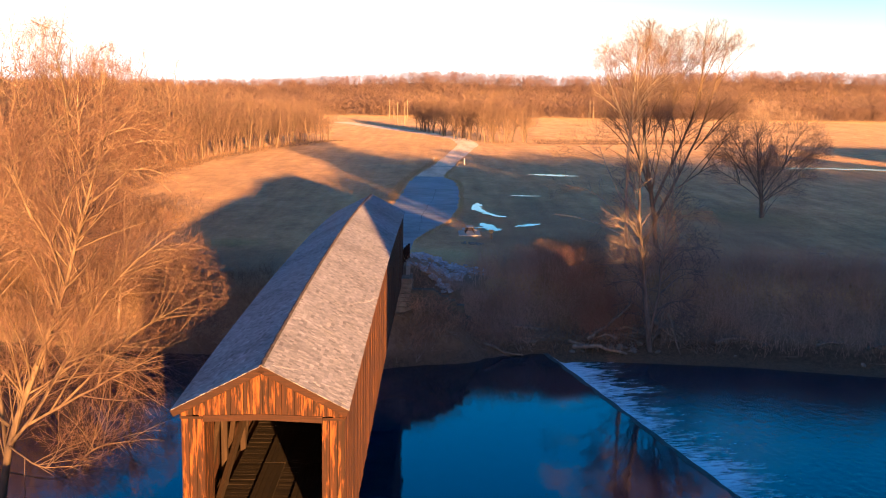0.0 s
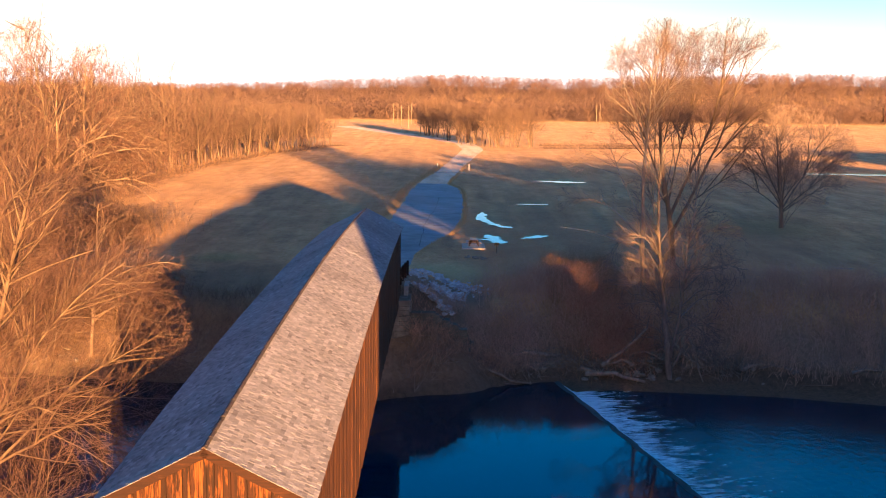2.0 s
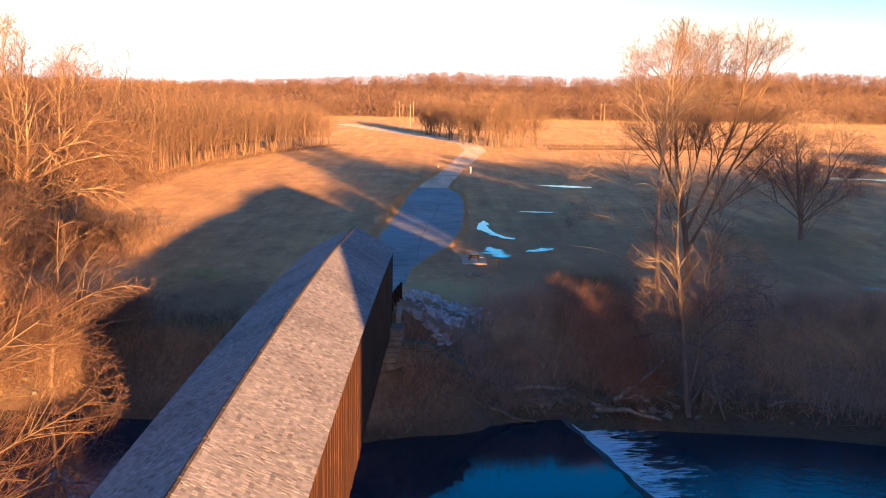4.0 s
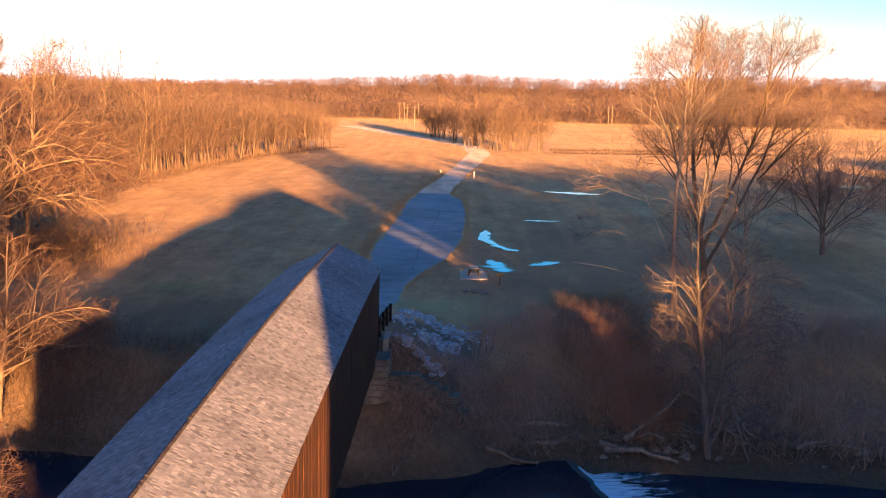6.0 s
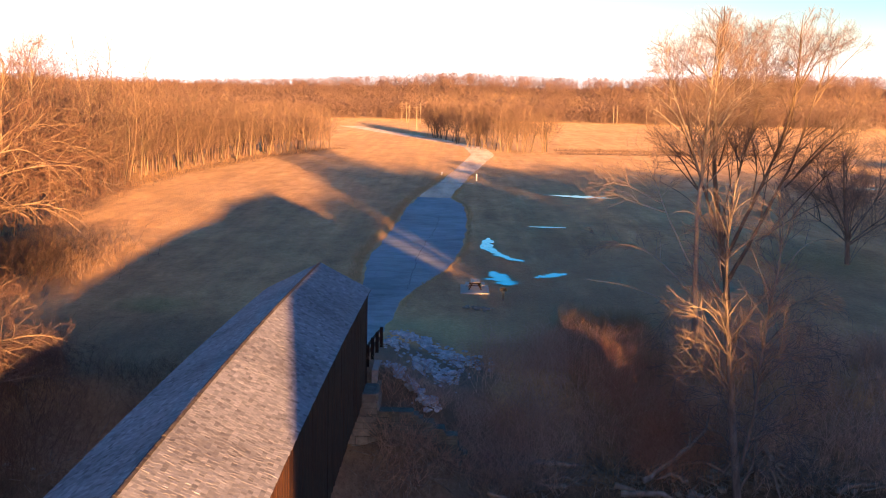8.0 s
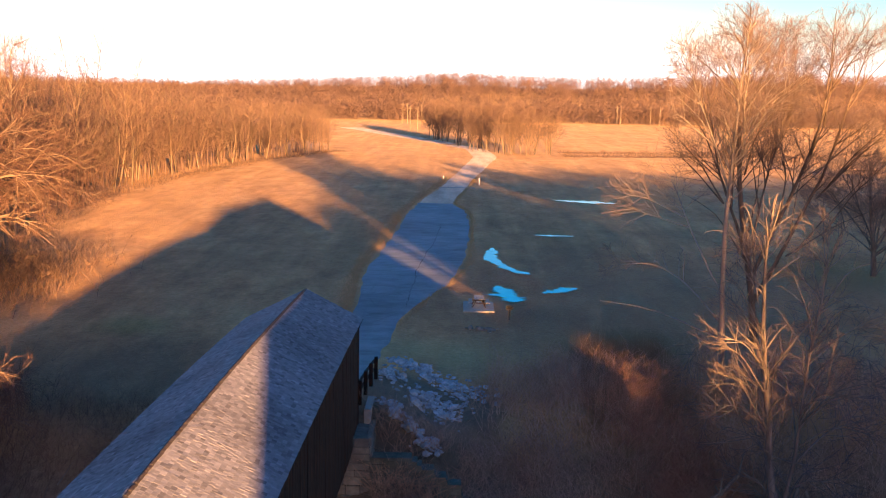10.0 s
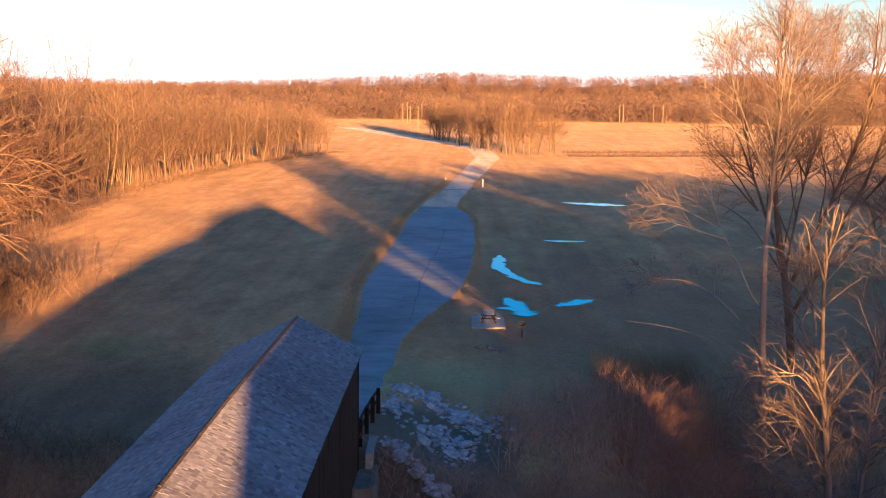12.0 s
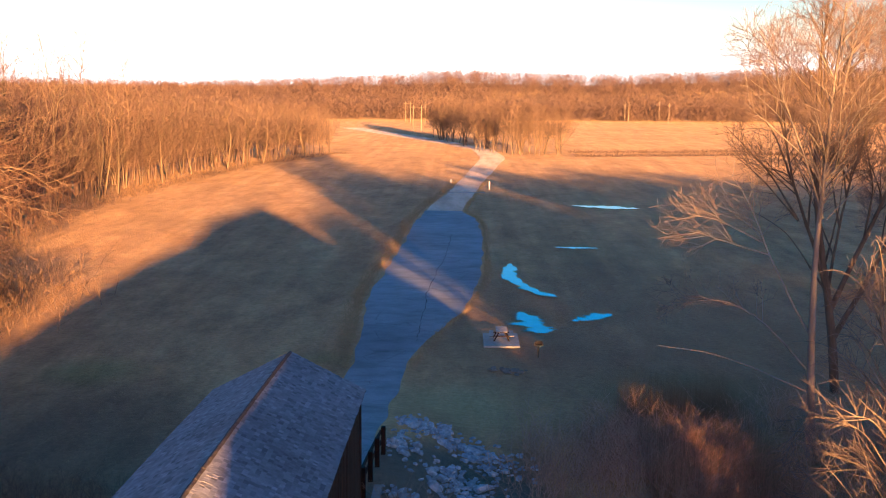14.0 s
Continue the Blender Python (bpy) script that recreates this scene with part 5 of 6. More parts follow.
for k in range(int(LONG / 0.16) + 3):
    y0 = -0.3 + k * 0.16
    z0 = RIDGE_Z + 0.035 + r.uniform(0, 0.02)
    n0 = len(caps)
    for yy, dz in ((y0, 0.003), (y0 + 0.2, -0.002)):
        for xx, zz in ((-0.075, -0.035), (0, 0.0), (0.06, -0.03), (0.055, -0.06), (0, -0.03), (-0.07, -0.065)):
            caps.append((xx + r.uniform(-0.01, 0.01), yy, z0 + dz + zz))
    for q in range(6):
        cq.append((n0 + q, n0 + (q + 1) % 6, n0 + 6 + (q + 1) % 6, n0 + 6 + q))
    cq.append((n0, n0 + 1, n0 + 4, n0 + 5)), cq.append((n0 + 1, n0 + 2, n0 + 3, n0 + 4))
ridge = part("ridge_capping", quads_mesh("ridge_capping", caps, cq), M_RIDGE, bridge, "dark overlapping ridge shingles")
ridge["kind"] = "stuff"

BW = 0.27
for side in (1, -1):
    joined, jq = [], []
    n = int(LONG / BW)
    for k in range(n):
        y0, low, out = k * LONG / n, SIDE_LOW + r.uniform(-0.1, 0.08), r.uniform(0, 0.02)
        lo = (WALL - 0.03, y0, low) if side > 0 else (-WALL - out, y0, low)
        hi = (WALL + out, y0 + LONG / n - 0.014, EAVE_Z - 0.16) if side > 0 else (-WALL + 0.03, y0 + LONG / n - 0.014, EAVE_Z - 0.16)
        if side > 0:
            part("siding_board", box(lo, hi), M_SIDING, bridge)
        else:
            n0 = len(joined)
            joined += [(x, y, z) for x in (lo[0], hi[0]) for y in (lo[1], hi[1]) for z in (lo[2], hi[2])]
            jq += [tuple(n0 + j for j in f) for f in ((0, 1, 3, 2), (4, 6, 7, 5), (0, 4, 5, 1), (2, 3, 7, 6), (0, 2, 6, 4), (1, 5, 7, 3))]
    if joined:
        rest = part("siding_boards", quads_mesh("siding_boards", joined, jq), M_SIDINGS, bridge)
        rest["kind"] = "stuff"
joined, jq = [], []
for k in range(int(LONG / 0.25)):
    lo, hi = (-2.2, k * 0.25, DECK - 0.08), (2.2, k * 0.25 + 0.238, DECK - 0.004 + r.uniform(-0.008, 0.004))
    if k < 90:
        part("deck_plank", box(lo, hi), M_PLANK, bridge)
    else:
        n0 = len(joined)
        joined += [(x, y, z) for x in (lo[0], hi[0]) for y in (lo[1], hi[1]) for z in (lo[2], hi[2])]
        jq += [tuple(n0 + j for j in f) for f in ((0, 1, 3, 2), (4, 6, 7, 5), (0, 4, 5, 1), (2, 3, 7, 6), (0, 2, 6, 4), (1, 5, 7, 3))]
rest = part("deck_planks", quads_mesh("deck_planks", joined, jq), M_PLANK, bridge)
rest["kind"] = "stuff"


# the camber bends every board and beam
bent = set()
for ob in bridge.children_recursive:
    if ob.type != "MESH":
        continue
    if ob.name.split(".")[0] == "shingle":
        continue
    if ob.data.name in bent:
        continue
    bent.add(ob.data.name)
    me = ob.data
    span = [v.co.y for v in me.vertices]
    if len(me.vertices) < 60 and max(span) - min(span) > 2.5:
        bm = bmesh.new()
        bm.from_mesh(me)
        for k in range(1, 28):
            if min(span) < k * 2.0 < max(span):
                bmesh.ops.bisect_plane(bm, geom=bm.verts[:] + bm.edges[:] + bm.faces[:], plane_co=(0, k * 2.0, 0), plane_no=(0, 1, 0))
        bm.to_mesh(me)
        bm.free()
    for v in me.vertices:
        v.co.z += camber(v.co.y)
    me.update()

# ---- rocks, puddles, furniture of the meadow ----
def rock_mesh(seed, name="rock"):
    r = random.Random(seed)
    bm = bmesh.new()
    bmesh.ops.create_icosphere(bm, subdivisions=1, radius=0.5)
    sx, sy, sz = r.uniform(0.8, 1.3), r.uniform(0.7, 1.1), r.uniform(0.45, 0.8)
    for v in bm.verts:
        k = r.uniform(0.8, 1.15)
        v.co = Vector((v.co.x * sx * k, v.co.y * sy * k, v.co.z * sz * k))
    me = bpy.data.meshes.new(name)
    bm.to_mesh(me)
    bm.free()
    return me


rock_kinds = [rock_mesh(k) for k in range(9)]
for me in rock_kinds:
    me.materials.append(M_ROCK)
rubble_kinds = [rock_mesh(40 + k, "rubble") for k in range(9)]
for me in rubble_kinds:
    me.materials.append(M_RUBBLE)
riprap = thing("riprap", (0, 0, 0), "pale grey riprap stones heaped beside the bridge end", "rock pile")
r = random.Random(4)


def stone_spot():
    k, t = r.random(), r.random()
    if k < 0.46:
        x, y, w = 3.6 + 5.2 * t, 70.6 - 5.0 * t + 1.2 * math.sin(t * 3), 0.75
    elif k < 0.72:
        x, y, w = r.gauss(6.4, 0.8), r.gauss(63.3, 1.3), 0.3
    elif k < 0.8:
        x, y, w = r.gauss(3.7, 0.35), r.gauss(65.5, 1.2), 0.2
    else:
        x, y, w = 3.7 + 3.6 * t, 58.6 - 4.0 * t, 0.4
    return x + r.gauss(0, w), y + r.gauss(0, w)


def stone_size():
    return min(0.14 + r.expovariate(6.0), 0.7)


made = 0
while made < 294:
    x, y = stone_spot()
    size = stone_size() + 0.06
    if x < 3.05 or y < 54.5:
        continue
    ob = new("rock", rock_kinds[r.randrange(9)])
    ob.parent = riprap
    ob.matrix_basis = pose(x, y, h1(x, y) + size * 0.12, r.uniform(-25, 25), r.uniform(-25, 25), r.uniform(0, 360)) @ Matrix.Diagonal((size, size, size, 1))
    made += 1
bm = bmesh.new()
for k in range(520):
    x, y = stone_spot()
    if x < 3.05 or y < 54.5:
        continue
    size = min(stone_size(), 0.3)
    n0 = len(bm.verts)
    bm.from_mesh(rock_kinds[k % 9])
    bm.verts.ensure_lookup_table()
    m = pose(x, y, h1(x, y) + size * 0.1, r.uniform(-25, 25), r.uniform(-25, 25), r.uniform(0, 360)) @ Matrix.Diagonal((size, size, size, 1))
    for v in bm.verts[n0:]:
        v.co = m @ v.co
small = part("rubble", bm, M_ROCKS, riprap)
small["kind"] = "stuff"


def puddle(spine, widths, seed, label):
    """Standing water: a ragged sheet along a spine, just above the grass."""
    r_ = np.random.RandomState(seed)
    pts = np.array(spine, float)
    d = np.r_[0, np.cumsum(np.linalg.norm(np.diff(pts, axis=0), axis=1))]
    t = np.linspace(0, d[-1], 40)
    px, py = np.interp(t, d, pts[:, 0]), np.interp(t, d, pts[:, 1])
    w = np.interp(t, d, widths) * np.sqrt(np.clip(1 - (2 * t / d[-1] - 1) ** 8, 0, 1))
    tx, ty = np.gradient(px), np.gradient(py)
    ln = np.hypot(tx, ty)
    nx, ny = -ty / ln, tx / ln
    jag = lambda: 0.92 + 0.40 * np.convolve(r_.normal(0, 1, 42), [0.3, 0.5, 0.3], "valid") + 0.2 * r_.normal(0, 1, 40)
    wl_, wr_ = w * np.maximum(jag(), 0.15), w * np.maximum(jag(), 0.15)
    z = float(np.mean(ground_h(px, py))) + 0.10
    co = np.concatenate([np.stack([px + nx * wl_, py + ny * wl_, px * 0 + z], -1), np.stack([px - nx * wr_, py - ny * wr_, px * 0 + z], -1)])
    i_ = np.arange(39)
    q = np.stack([i_, i_ + 40, i_ + 41, i_ + 1], -1)
    return tagged(part("puddle", quads_mesh("puddle", co, q, True), M_PUDDLE), label, "puddle", "puddles in the meadow")


M_PUDDLE, n_, l_, b_ = material("puddle_water", 0.02)
b_.inputs["IOR"].default_value = 1.33
b_.inputs["Specular IOR Level"].default_value = 0.5
l_.new(ramp(n_, l_, noise_node(n_, l_, 0.8, 3), [(0.3, (0.15, 0.21, 0.27)), (0.7, (0.19, 0.26, 0.33))]), b_.inputs["Base Color"])
puddle([(11.5, 127.0), (11.3, 123.0), (11.0, 119.5), (11.6, 116.0), (12.6, 113.0), (13.6, 110.5), (14.8, 109.3)], [0.25, 0.75, 0.8, 0.5, 0.7, 0.8, 0.4], 1, "bent pale blue puddle of standing water in the grass")
puddle([(11.2, 102.6), (11.7, 100.4), (12.1, 98.0), (12.5, 95.0)], [0.35, 0.85, 1.15, 1.0], 2, "wide bright blue puddle of standing water in the grass")
puddle([(15.1, 99.4), (16.4, 100.2), (17.6, 101.6), (18.6, 102.2)], [0.5, 0.7, 0.8, 0.4], 3, "narrow bright blue puddle of standing water in the grass")
puddle([(23.4, 182.5), (27, 181), (30, 180), (33.2, 179.2)], [0.5, 1.6, 1.7, 0.5], 4, "long pale puddle of standing water in the far grass")
puddle([(17.1, 138.4), (19, 138.2), (22, 138.1)], [0.3, 0.6, 0.3], 5, "thin streak of standing water in the grass")
puddle([(45.2, 80.3), (46.2, 80.0), (47.2, 79.8)], [0.2, 0.35, 0.2], 6, "small pale puddle of standing water in the grass")
puddle([(80, 210), (100, 208), (130, 200)], [0.8, 2.0, 1.0], 7, "far thin strip of standing water in the field")

# picnic table on its slab
tx, ty = 9.35, 92.6
slab = part("concrete_slab", box((8.05, 90.6, h1(9.3, 92.4) - 0.2), (10.6, 94.6, h1(9.3, 92.4) + 0.14), 0.02), M_CONCRETE)
tagged(slab, "pale concrete slab set in the grass", "slab")
tz = h1(9.3, 92.4) + 0.14
table = thing("picnic_table", (tx, ty, tz), "grey weathered picnic table with two benches on a slab", "picnic table")
for k in range(5):
    part("tabletop_plank", box((-0.40 + k * 0.162, -0.9, 0.72), (-0.40 + k * 0.162 + 0.15, 0.9, 0.77), 0.006), M_CONCRETE, table)
for side in (-1, 1):
    for k in range(2):
        xa = side * 0.72 - 0.15 + k * 0.155
        part("bench_plank", box((xa, -0.9, 0.42), (xa + 0.145, 0.9, 0.47), 0.006), M_CONCRETE, table)
    for yk in (-0.62, 0.62):
        m = Matrix.Translation((side * 0.36, yk, 0.37)) @ pose(0, 0, 0, 0, -side * 28, 0)
        part("leg", box((-0.045, -0.03, -0.42), (0.045, 0.03, 0.40), 0.006, m), M_TIMBER, table)
for yk in (-0.62, 0.62):
    part("bench_bearer", box((-0.85, yk - 0.03, 0.34), (0.85, yk + 0.03, 0.42), 0.006), M_TIMBER, table)
    part("top_bearer", box((-0.40, yk - 0.03, 0.64), (0.40, yk + 0.03, 0.72), 0.006), M_TIMBER, table)

# charcoal grill on its post
gz = h1(11.7, 88.0)
grill = thing("charcoal_grill", (11.7, 88.0, gz), "rusty dark iron charcoal grill on a post", "grill")
bm = bmesh.new()
bmesh.ops.create_cone(bm, cap_ends=True, segments=12, radius1=0.05, radius2=0.05, depth=0.9, matrix=Matrix.Translation((0, 0, 0.42)))
part("post", bm, M_IRON, grill)
bm = bmesh.new()
for lo, hi in (((-0.28, -0.2, 0.86), (0.28, 0.2, 0.9)), ((-0.28, -0.2, 0.9), (-0.25, 0.2, 1.12)), ((0.25, -0.2, 0.9), (0.28, 0.2, 1.12)), ((-0.25, 0.17, 0.9), (0.25, 0.2, 1.12))):
    add_box(bm, lo, hi)
part("firebox", bm, M_IRON, grill)
for k in range(7):
    part("grate_bar", box((-0.25, -0.17 + k * 0.05, 1.03), (0.25, -0.158 + k * 0.05, 1.045)), M_IRON, grill)

# low heap of stones in the grass
heap = thing("stone_heap", (9.5, 84.2, 0), "low heap of grey stones in the grass", "rock pile")
heap.matrix_world = Matrix.Identity(4)
for k in range(26):
    x, y, size = 9.5 + r.gauss(0, 0.45), 84.2 + r.gauss(0, 0.32), r.uniform(0.25, 0.6)
    ob = new("rock", rubble_kinds[k % 9])
    ob.parent = heap
    ob.matrix_local = pose(x, y, h1(x, y) + size * 0.15, r.uniform(-20, 20), r.uniform(-20, 20), r.uniform(0, 360)) @ Matrix.Diagonal((size, size, size * 0.8, 1))

# guard rail at the bridge's far end
rail = thing("guard_rail", (2.75, 57, DECK), "dark timber guard rail beside the road off the bridge", "guard rail")
rail.matrix_world = Matrix.Identity(4)
ends = [(2.62, 57.4), (2.74, 59.4), (2.86, 61.4), (2.98, 63.4)]
for x, y in ends:
    part("post", box((x - 0.1, y - 0.1, h1(x, y) - 0.3), (x + 0.1, y + 0.1, h1(x, y) + 1.3), 0.015), M_TRIM, rail)
for (xa, ya), (xb, yb) in zip(ends, ends[1:]):
    for dz in (0.55, 1.05):
        za, zb = h1(xa, ya) + dz, h1(xb, yb) + dz
        d = Vector((xb - xa, yb - ya, zb - za))
        m = Matrix.Translation((xa - 0.13, ya, za)) @ d.to_track_quat("Y", "Z").to_matrix().to_4x4()
        part("rail", box((-0.03, 0, -0.1), (0.03, d.length, 0.1), 0.008, m), M_TRIM, rail)
wing = part("wing_wall", box((2.95, 56.2, -4.5), (3.3, 58.6, DECK + 0.15), 0.02), M_CONCRETE)
tagged(wing, "short pale concrete wing wall at the bridge end", "wall")

# posts beside the lane
for x, y, hgt in ((11.3, 209.5, 1.3), (4.3, 219.5, 0.6)):
    pst = thing("marker_post", (x, y, h1(x, y)), "small white marker post beside the lane", "post", "posts beside the lane")
    part("stake", box((-0.09, -0.09, -0.2), (0.09, 0.09, hgt), 0.015), M_WHITE, pst)
    part("cap", box((-0.12, -0.12, hgt), (0.12, 0.12, hgt + 0.08), 0.015), M_WHITE, pst)

# a culvert's pipe across the lane
for ya, xa, xb in ((203, 4.6, 9.6),):
    cul = part("culvert", box((xa - 0.8, ya - 0.2, h1(xa, ya) - 0.1), (xb + 0.8, ya + 0.25, h1(xa, ya) + 0.12), 0.04), M_CONCRETE)
    tagged(cul, "pale concrete culvert lip across the lane", "culvert")

# utility poles across the far field
for x, y in ((-22.0, 556), (-19.6, 556), (-13.6, 455), (-10.4, 456), (-11.8, 540), (90.8, 584), (92.8, 584), (108.8, 585), (112, 575)):
    pl = thing("utility_pole", (x, y, h1(x, y)), "tall pale wooden utility pole before the woods", "utility pole", "utility poles")
    bm = bmesh.new()
    bmesh.ops.create_cone(bm, cap_ends=True, segments=8, radius1=0.2, radius2=0.13, depth=10.5, matrix=Matrix.Translation((0, 0, 5)))
    part("pole", bm, M_POLE, pl)
    part("crossarm", box((-1.1, -0.08, 9.2), (1.1, 0.08, 9.4), 0.01), M_BARK_DARK, pl)

# driftwood and flood wrack on the bank
def drift(points, radius, label, seed):
    ob = thing("driftwood_log", points[0], label, "log", "driftwood on the bank")
    ob.matrix_world = Matrix.Identity(4)
    r_ = np.random.RandomState(seed)
    pts = np.array(points, float)
    t = np.linspace(0, len(pts) - 1, 9)
    q = np.stack([np.interp(t, range(len(pts)), pts[:, k]) for k in range(3)], -1) + r_.normal(0, 0.05, (9, 3))
    rad = np.linspace(radius, radius * 0.45, 9)
    ring, quads_ = [], []
    for k in range(9):
        way = unit(q[min(k + 1, 8)] - q[max(k - 1, 0)])
        u_ = unit(np.cross(way, [0, 0, 1.0]))
        v_ = np.cross(way, u_)
        ring += [q[k] + (u_ * math.cos(w_) + v_ * math.sin(w_)) * rad[k] * r_.uniform(0.85, 1.15) for w_ in np.arange(8) * math.pi / 4]
    for k in range(8):
        quads_ += [(k * 8 + e_, k * 8 + (e_ + 1) % 8, k * 8 + 8 + (e_ + 1) % 8, k * 8 + 8 + e_) for e_ in range(8)]
    quads_ += [(0, 1, 2, 3), (0, 3, 4, 7), (4, 5, 6, 7), (64, 67, 66, 65), (64, 71, 68, 67), (68, 71, 70, 69)]
    part("stem", quads_mesh("stem", ring, quads_, True), M_DRIFT, ob)
    for k in range(5):
        p = q[r_.randint(2, 9)]
        part("branch_stub", spikes_mesh("branch_stub", [p], [p + r_.normal(0, 0.5, 3) + [0, 0, 0.35]], radius * 0.4), M_DRIFT, ob)


drift([(8.5, 54.2, -7.4), (11, 55.0, -7.2), (14, 55.4, -7.3), (17.5, 56.2, -7.6)], 0.30, "long bleached driftwood log lying at the water's edge", 1)
drift([(10.8, 56.6, -6.5), (13.4, 56.4, -6.4), (15.4, 57.0, -6.6)], 0.26, "thick grey driftwood log on the bank", 2)
drift([(17.2, 55.8, -7.8), (19.6, 55.6, -7.7), (21.8, 54.6, -8.1)], 0.22, "bleached driftwood log lit orange at the water's edge", 3)
drift([(18.6, 56.4, -7.2), (20.4, 57.0, -6.2), (22.2, 57.6, -4.6)], 0.2, "leaning grey dead branch on the bank", 4)
drift([(24.0, 57.0, -5.2), (25.5, 56.4, -6.6), (27.5, 55.8, -8.0)], 0.16, "exposed pale root running down the bank", 5)
drift([(-18, 55.5, -7.0), (-21, 56.0, -6.8), (-24, 56.6, -6.5)], 0.25, "bleached driftwood log on the opposite bank", 6)
wrack = thing("bank_rocks", (20, 57, 0), "grey rocks and rubble in the flood debris", "rock pile")
wrack.matrix_world = Matrix.Identity(4)
for k in range(70):
    if k < 16:
        x, y = r.uniform(13.5, 24.5), 0
    elif k < 40:
        x, y = r.gauss(22.6, 1.0), 0
    elif k < 54:
        x, y = r.uniform(28, 46), 0
    else:
        x, y = r.uniform(-32, -12), 0
    y = float(bank_line(x)) + r.uniform(-0.3, 2.2)
    size = r.uniform(0.2, 0.75)
    ob = new("rock", rubble_kinds[k % 9])
    ob.parent = wrack
    ob.matrix_local = pose(x, y, h1(x, y) + size * 0.15, r.uniform(-25, 25), r.uniform(-25, 25), r.uniform(0, 360)) @ Matrix.Diagonal((size, size, size, 1))


# ---- brush, reeds, grass ----
def brush(name, n, place, tall, mat, label, category, seed, twigs=4, spread=0.35, thick=0.012):
    """Uncounted thin stems with side twigs over a stretch of ground; place(r) gives x, y."""
    r_ = np.random.RandomState(seed)
    xs, ys_ = place(r_, n)
    zs = ground_h(xs, ys_)
    hs = r_.uniform(*tall, len(xs))
    a = np.stack([xs, ys_, zs - 0.05], -1)
    way = np.stack([r_.normal(0, spread, len(xs)), r_.normal(0, spread, len(xs)), np.ones(len(xs))], -1)
    b = a + way * hs[:, None]
    A, B, R = [a], [b], [np.full(len(xs), thick)]
    for _ in range(twigs):
        f = r_.uniform(0.25, 0.9, (len(xs), 1))
        s = a + (b - a) * f
        d = way + np.stack([r_.normal(0, 0.7, len(xs)), r_.normal(0, 0.7, len(xs)), r_.normal(0, 0.3, len(xs))], -1)
        A.append(s), B.append(s + d * hs[:, None] * r_.uniform(0.2, 0.45, (len(xs), 1))), R.append(np.full(len(xs), thick * 0.7))
    me = spikes_mesh(name, np.concatenate(A), np.concatenate(B), np.concatenate(R))
    return tagged(part(name, me, mat), label, category, kind="stuff")


def bank_place(x0, x1, d0, d1, power=1.0):
    def place(r_, n):
        x = r_.uniform(x0, x1, n)
        return x, bank_line(x) + d0 + (d1 - d0) * r_.uniform(0, 1, n) ** power
    return place


def clumps(x0, x1, d0, d1, number, radius):
    def place(r_, n):
        cx = r_.uniform(x0, x1, number)
        cy = bank_line(cx) + r_.uniform(d0, d1, number)
        k = r_.randint(0, number, n)
        return cx[k] + r_.normal(0, radius, n), cy[k] + r_.normal(0, radius, n)
    return place


brush("brush", 5200, bank_place(24, 66, 0.1, 22, 1.3), (0.5, 1.9), M_BRUSH_MID, "tangled bare brown brush along the river bank", "brush", 1, 4, 0.35, 0.018)
brush("brush", 2600, clumps(22, 64, 1, 18, 70, 0.7), (1.0, 3.2), M_BRUSH_MID, "clumps of tall bare shrubs along the bank", "brush", 2, 4, 0.35, 0.018)
brush("brush", 1900, clumps(9.5, 24, 2, 17, 55, 0.9), (0.7, 2.4), M_BRUSH_MID, "reddish bare brush below the tree", "brush", 3, 4, 0.35, 0.018)
brush("brush", 2600, bank_place(3.5, 14, 0.3, 6.5), (0.4, 1.7), M_BRUSH_MID, "dry weeds on the bank beside the abutment", "brush", 4, 3, 0.6)
brush("brush", 3400, clumps(-40, -16, 0.5, 9, 80, 1.0), (0.9, 3.0), M_WEED, "clumps of bare shrubs on the bank above the bridge", "brush", 15, 4, 0.35, 0.018)
brush("brush", 3600, bank_place(-45, -3, 0.5, 10), (0.3, 1.5), M_WEED, "dark brush and ivy on the shaded bank", "brush", 5, 4, 0.5)
brush("reeds", 4600, lambda r_, n: (15.2 + 6.3 * r_.uniform(0, 1, n) ** 0.8, 63 + 14 * r_.uniform(0, 1, n)), (1.5, 2.9), M_REED, "tall dry tan reeds standing on the bank", "reeds", 6, 0, 0.05, 0.010)
brush("reeds", 900, clumps(16, 23, 1, 10, 12, 0.9), (0.8, 2.2), M_REED, "dry tan weeds among the brush", "reeds", 7, 3, 0.3, 0.013)


def meadow_place(r_, n):
    x, y_ = r_.uniform(-34, 40, n), 60 + 75 * r_.uniform(0, 1, n) ** 1.3
    lo, hi = road_edges(y_)
    keep = ~((x > lo - 0.3) & (x < hi + 0.3)) & ~((x > 2.5) & (x < 9.5) & (y_ < 72)) & (y_ > bank_line(x) + 5)
    return x[keep], y_[keep]


M_GRASS = mat_twigs("dry_grass", (0.30, 0.20, 0.10), (0.42, 0.29, 0.15))
brush("grass", 9000, meadow_place, (0.05, 0.17), M_GRASS, "short dry winter grass of the meadow", "grass", 8, 2, 0.6, 0.02)


def verge_place(r_, n):
    y_ = r_.uniform(84, 225, n)
    lo, hi = road_edges(y_)
    left = r_.rand(n) < 0.7
    return np.where(left, lo - 0.2 - np.abs(r_.normal(0, 0.7, n)), hi + 0.1 + np.abs(r_.normal(0, 0.3, n))), y_


brush("grass", 5000, verge_place, (0.12, 0.4), M_GRASS, "rough dry grass along the lane's verge", "grass", 9, 3, 0.5, 0.025)
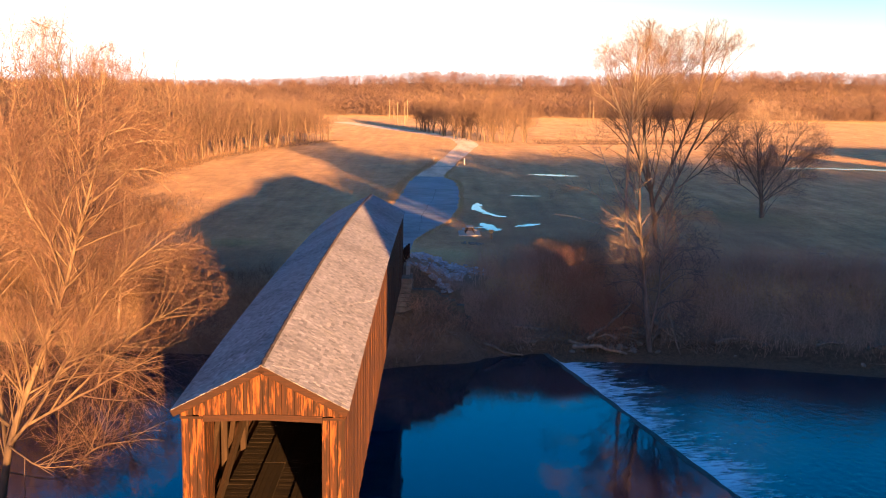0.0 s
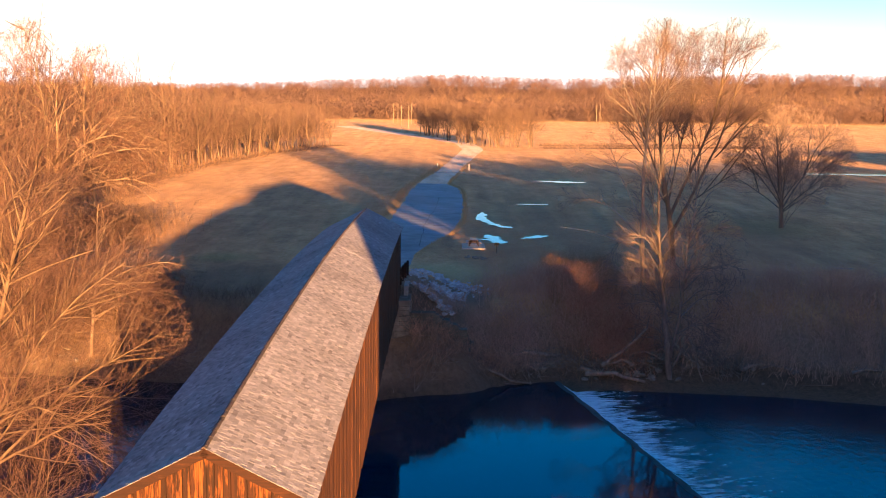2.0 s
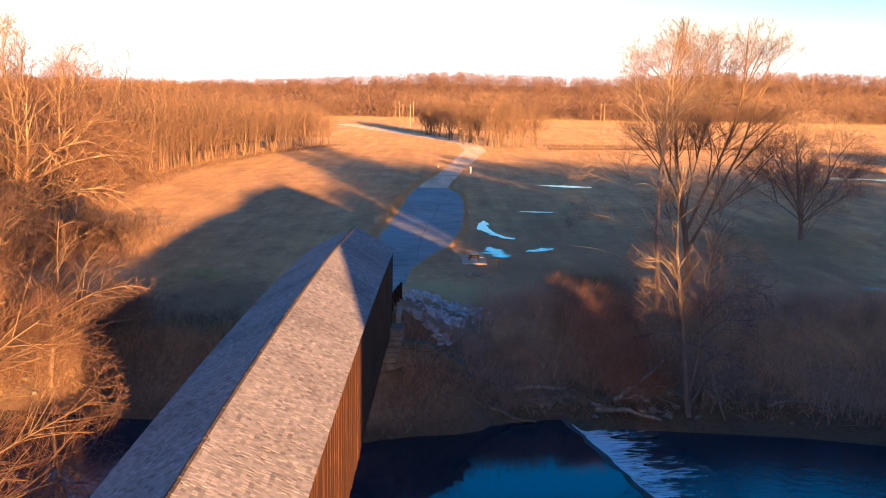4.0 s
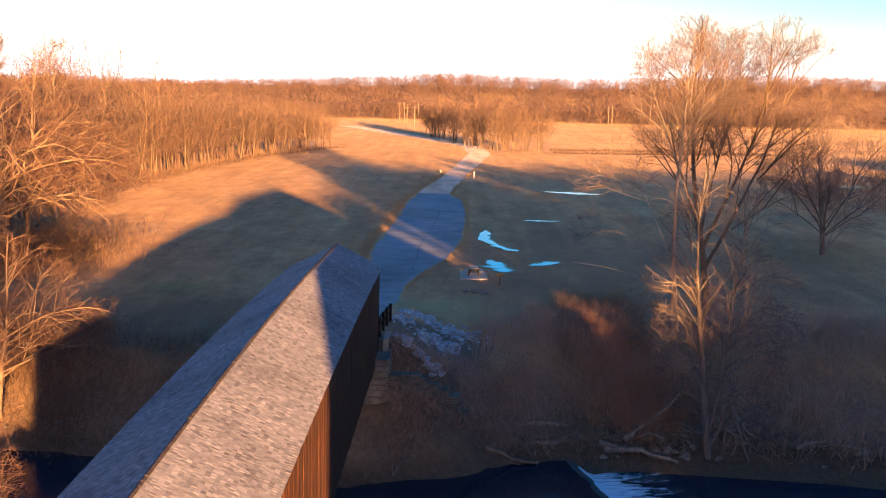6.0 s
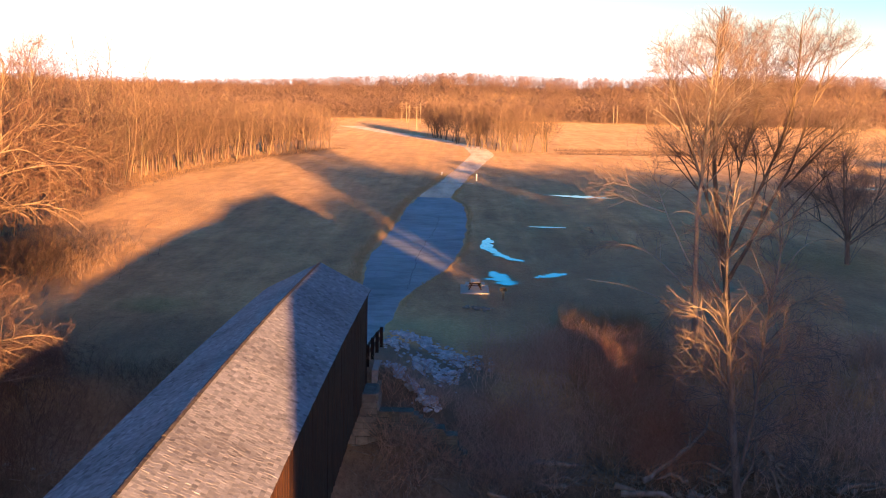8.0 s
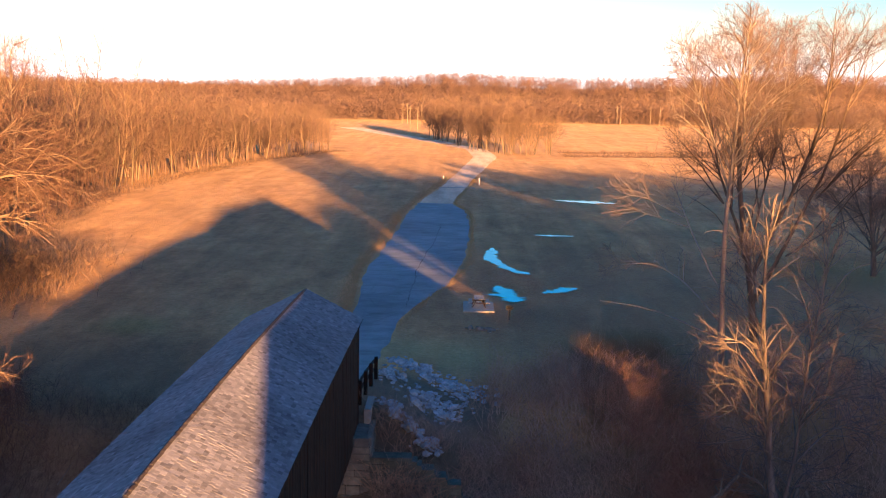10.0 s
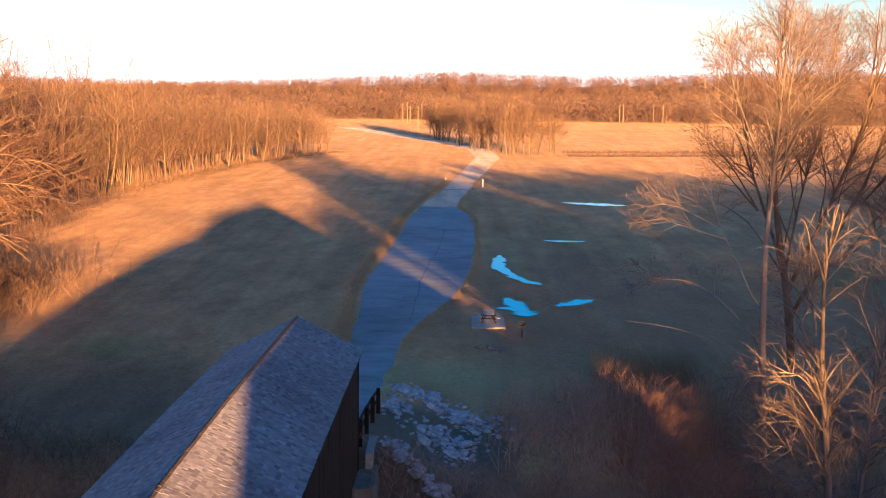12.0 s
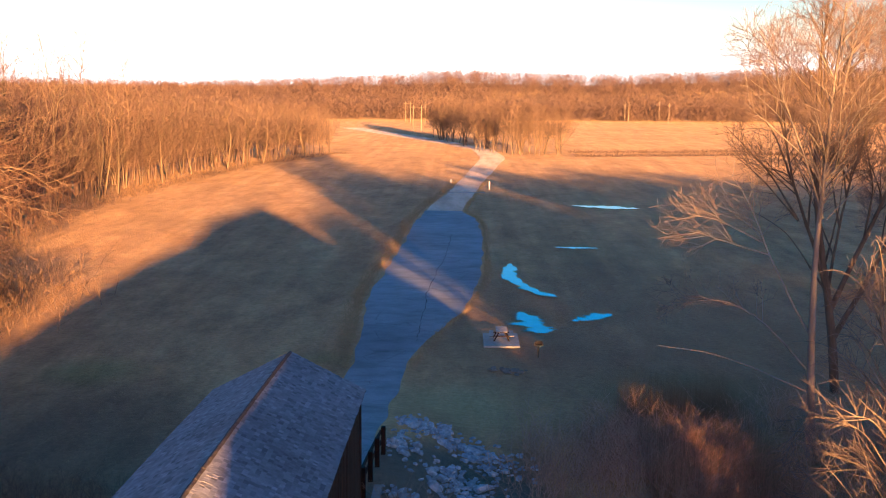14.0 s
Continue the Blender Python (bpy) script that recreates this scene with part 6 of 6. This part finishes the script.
brush("grass", 5000, lambda r_, n: ((lambda y_: (np.interp(y_, [p[1] for p in EDGE], [p[0] for p in EDGE]) + r_.normal(1.0, 1.6, n), y_))(r_.uniform(60, 308, n))), (0.15, 0.6), M_WEED, "rough tall weeds at the edge of the wood", "grass", 10, 3, 0.4, 0.03)

for xa, xb, ya, yb, n_w in ((36, 110, 300, 322, 1800), (36, 90, 318, 330, 900)):
    brush("weeds", n_w, lambda r_, n: ((lambda t_: (xa + (xb - xa) * t_, ya + (yb - ya) * t_ + r_.normal(0, 1.3, n)))(r_.uniform(0, 1, n))), (0.3, 1.1), M_WEED, "low weeds along a ditch in the far field", "weeds", 12, 2, 0.5, 0.04)

brush("brush", 900, lambda r_, n: (r_.normal(19.6, 0.9, n), r_.normal(58.0, 0.7, n)), (0.5, 1.5), M_BRUSH_RED, "low sunlit tangle of bare twigs at the water's edge", "brush", 16, 4, 0.6, 0.014)


def flood_sticks():
    """Sticks and stems that floods have left along the water's edge."""
    r_ = np.random.RandomState(44)
    n = 1500
    x = np.where(np.arange(n) < 1100, r_.uniform(3, 30, n), r_.uniform(-38, 48, n))
    y_ = bank_line(x) + np.abs(r_.normal(0.9, 1.1, n))
    a_ = r_.uniform(0, math.pi, n)
    ln = r_.uniform(0.5, 2.6, n)
    p = np.stack([x, y_, ground_h(x, y_) + 0.06], -1)
    ex, ey = x + np.cos(a_) * ln, y_ + np.sin(a_) * ln * 0.7
    e = np.stack([ex, ey, ground_h(ex, ey) + r_.uniform(0.05, 0.5, n)], -1)
    me = spikes_mesh("flood_sticks", p, e, r_.uniform(0.018, 0.05, n))
    tagged(part("flood_sticks", me, M_DRIFT), "grey sticks left by floods along the water's edge", "driftwood", kind="stuff")


flood_sticks()

drift([(25.2, 57.0, -4.9), (24.6, 56.2, -6.6), (23.6, 55.6, -8.1)], 0.11, "exposed pale root running down the bank", 8)
drift([(25.6, 57.0, -5.0), (26.0, 56.0, -6.8), (26.4, 55.2, -8.2)], 0.11, "exposed pale root running down the bank", 9)
drift([(20.6, 57.6, -6.6), (22.4, 57.4, -6.4), (24.2, 56.6, -7.0)], 0.15, "thin bleached log lying among the rubble", 10)
for k in range(9):                                     # roots that clasp the bank below the leaning tree
    a_ = -2.9 + 0.34 * k
    e_ = (25.7 + 1.9 * math.cos(a_), 57.6 + 2.4 * math.sin(a_))
    drift([(25.7 + 0.15 * math.cos(a_), 57.5, h1(25.7, 57.6) + 0.9), (25.7 + 0.9 * math.cos(a_), 57.6 + 1.1 * math.sin(a_), h1(25.7 + 0.9 * math.cos(a_), 57.6 + 1.1 * math.sin(a_)) + 0.25), (*e_, h1(*e_) - 0.15)], 0.17, "exposed pale root clasping the bank", 20 + k)
for k, (x_, dx, d_) in enumerate(((9.6, 3.2, 0.5), (12.6, 2.4, 1.3), (16.8, 2.8, 0.3), (19.0, 2.2, 0.9), (21.2, -1.8, 0.4), (29.4, 2.6, 0.6), (33.0, -2.2, 0.9), (37.5, 2.4, 0.5), (41.5, 2.0, 1.0))):
    y_ = float(bank_line(x_)) + d_
    drift([(x_, y_, h1(x_, y_) + 0.15), (x_ + dx * 0.5, y_ + 0.3, h1(x_ + dx * 0.5, y_ + 0.3) + 0.25), (x_ + dx, y_ + 0.2, h1(x_ + dx, y_ + 0.2) + 0.2)], 0.13 + 0.03 * (k % 3), "weathered grey driftwood stranded at the water's edge", 40 + k)
brush("brush", 1500, lambda r_, n: (r_.normal(-33.5, 3.2, n), r_.normal(98, 7.0, n)), (0.8, 3.0), M_WEED, "dark tangled shrubs under the broad trees before the wood", "brush", 19, 4, 0.45, 0.022)
brush("brush", 3200, lambda r_, n: ((lambda t_: (21.0 - 3.6 * t_ + r_.normal(0, 1.5, n), 57.6 + 9.5 * t_ + r_.normal(0, 1.0, n)))(r_.uniform(0, 1, n))), (0.6, 2.2), M_BRUSH_RED, "reddish bare brush at the foot of the trees", "brush", 20, 4, 0.45, 0.014)
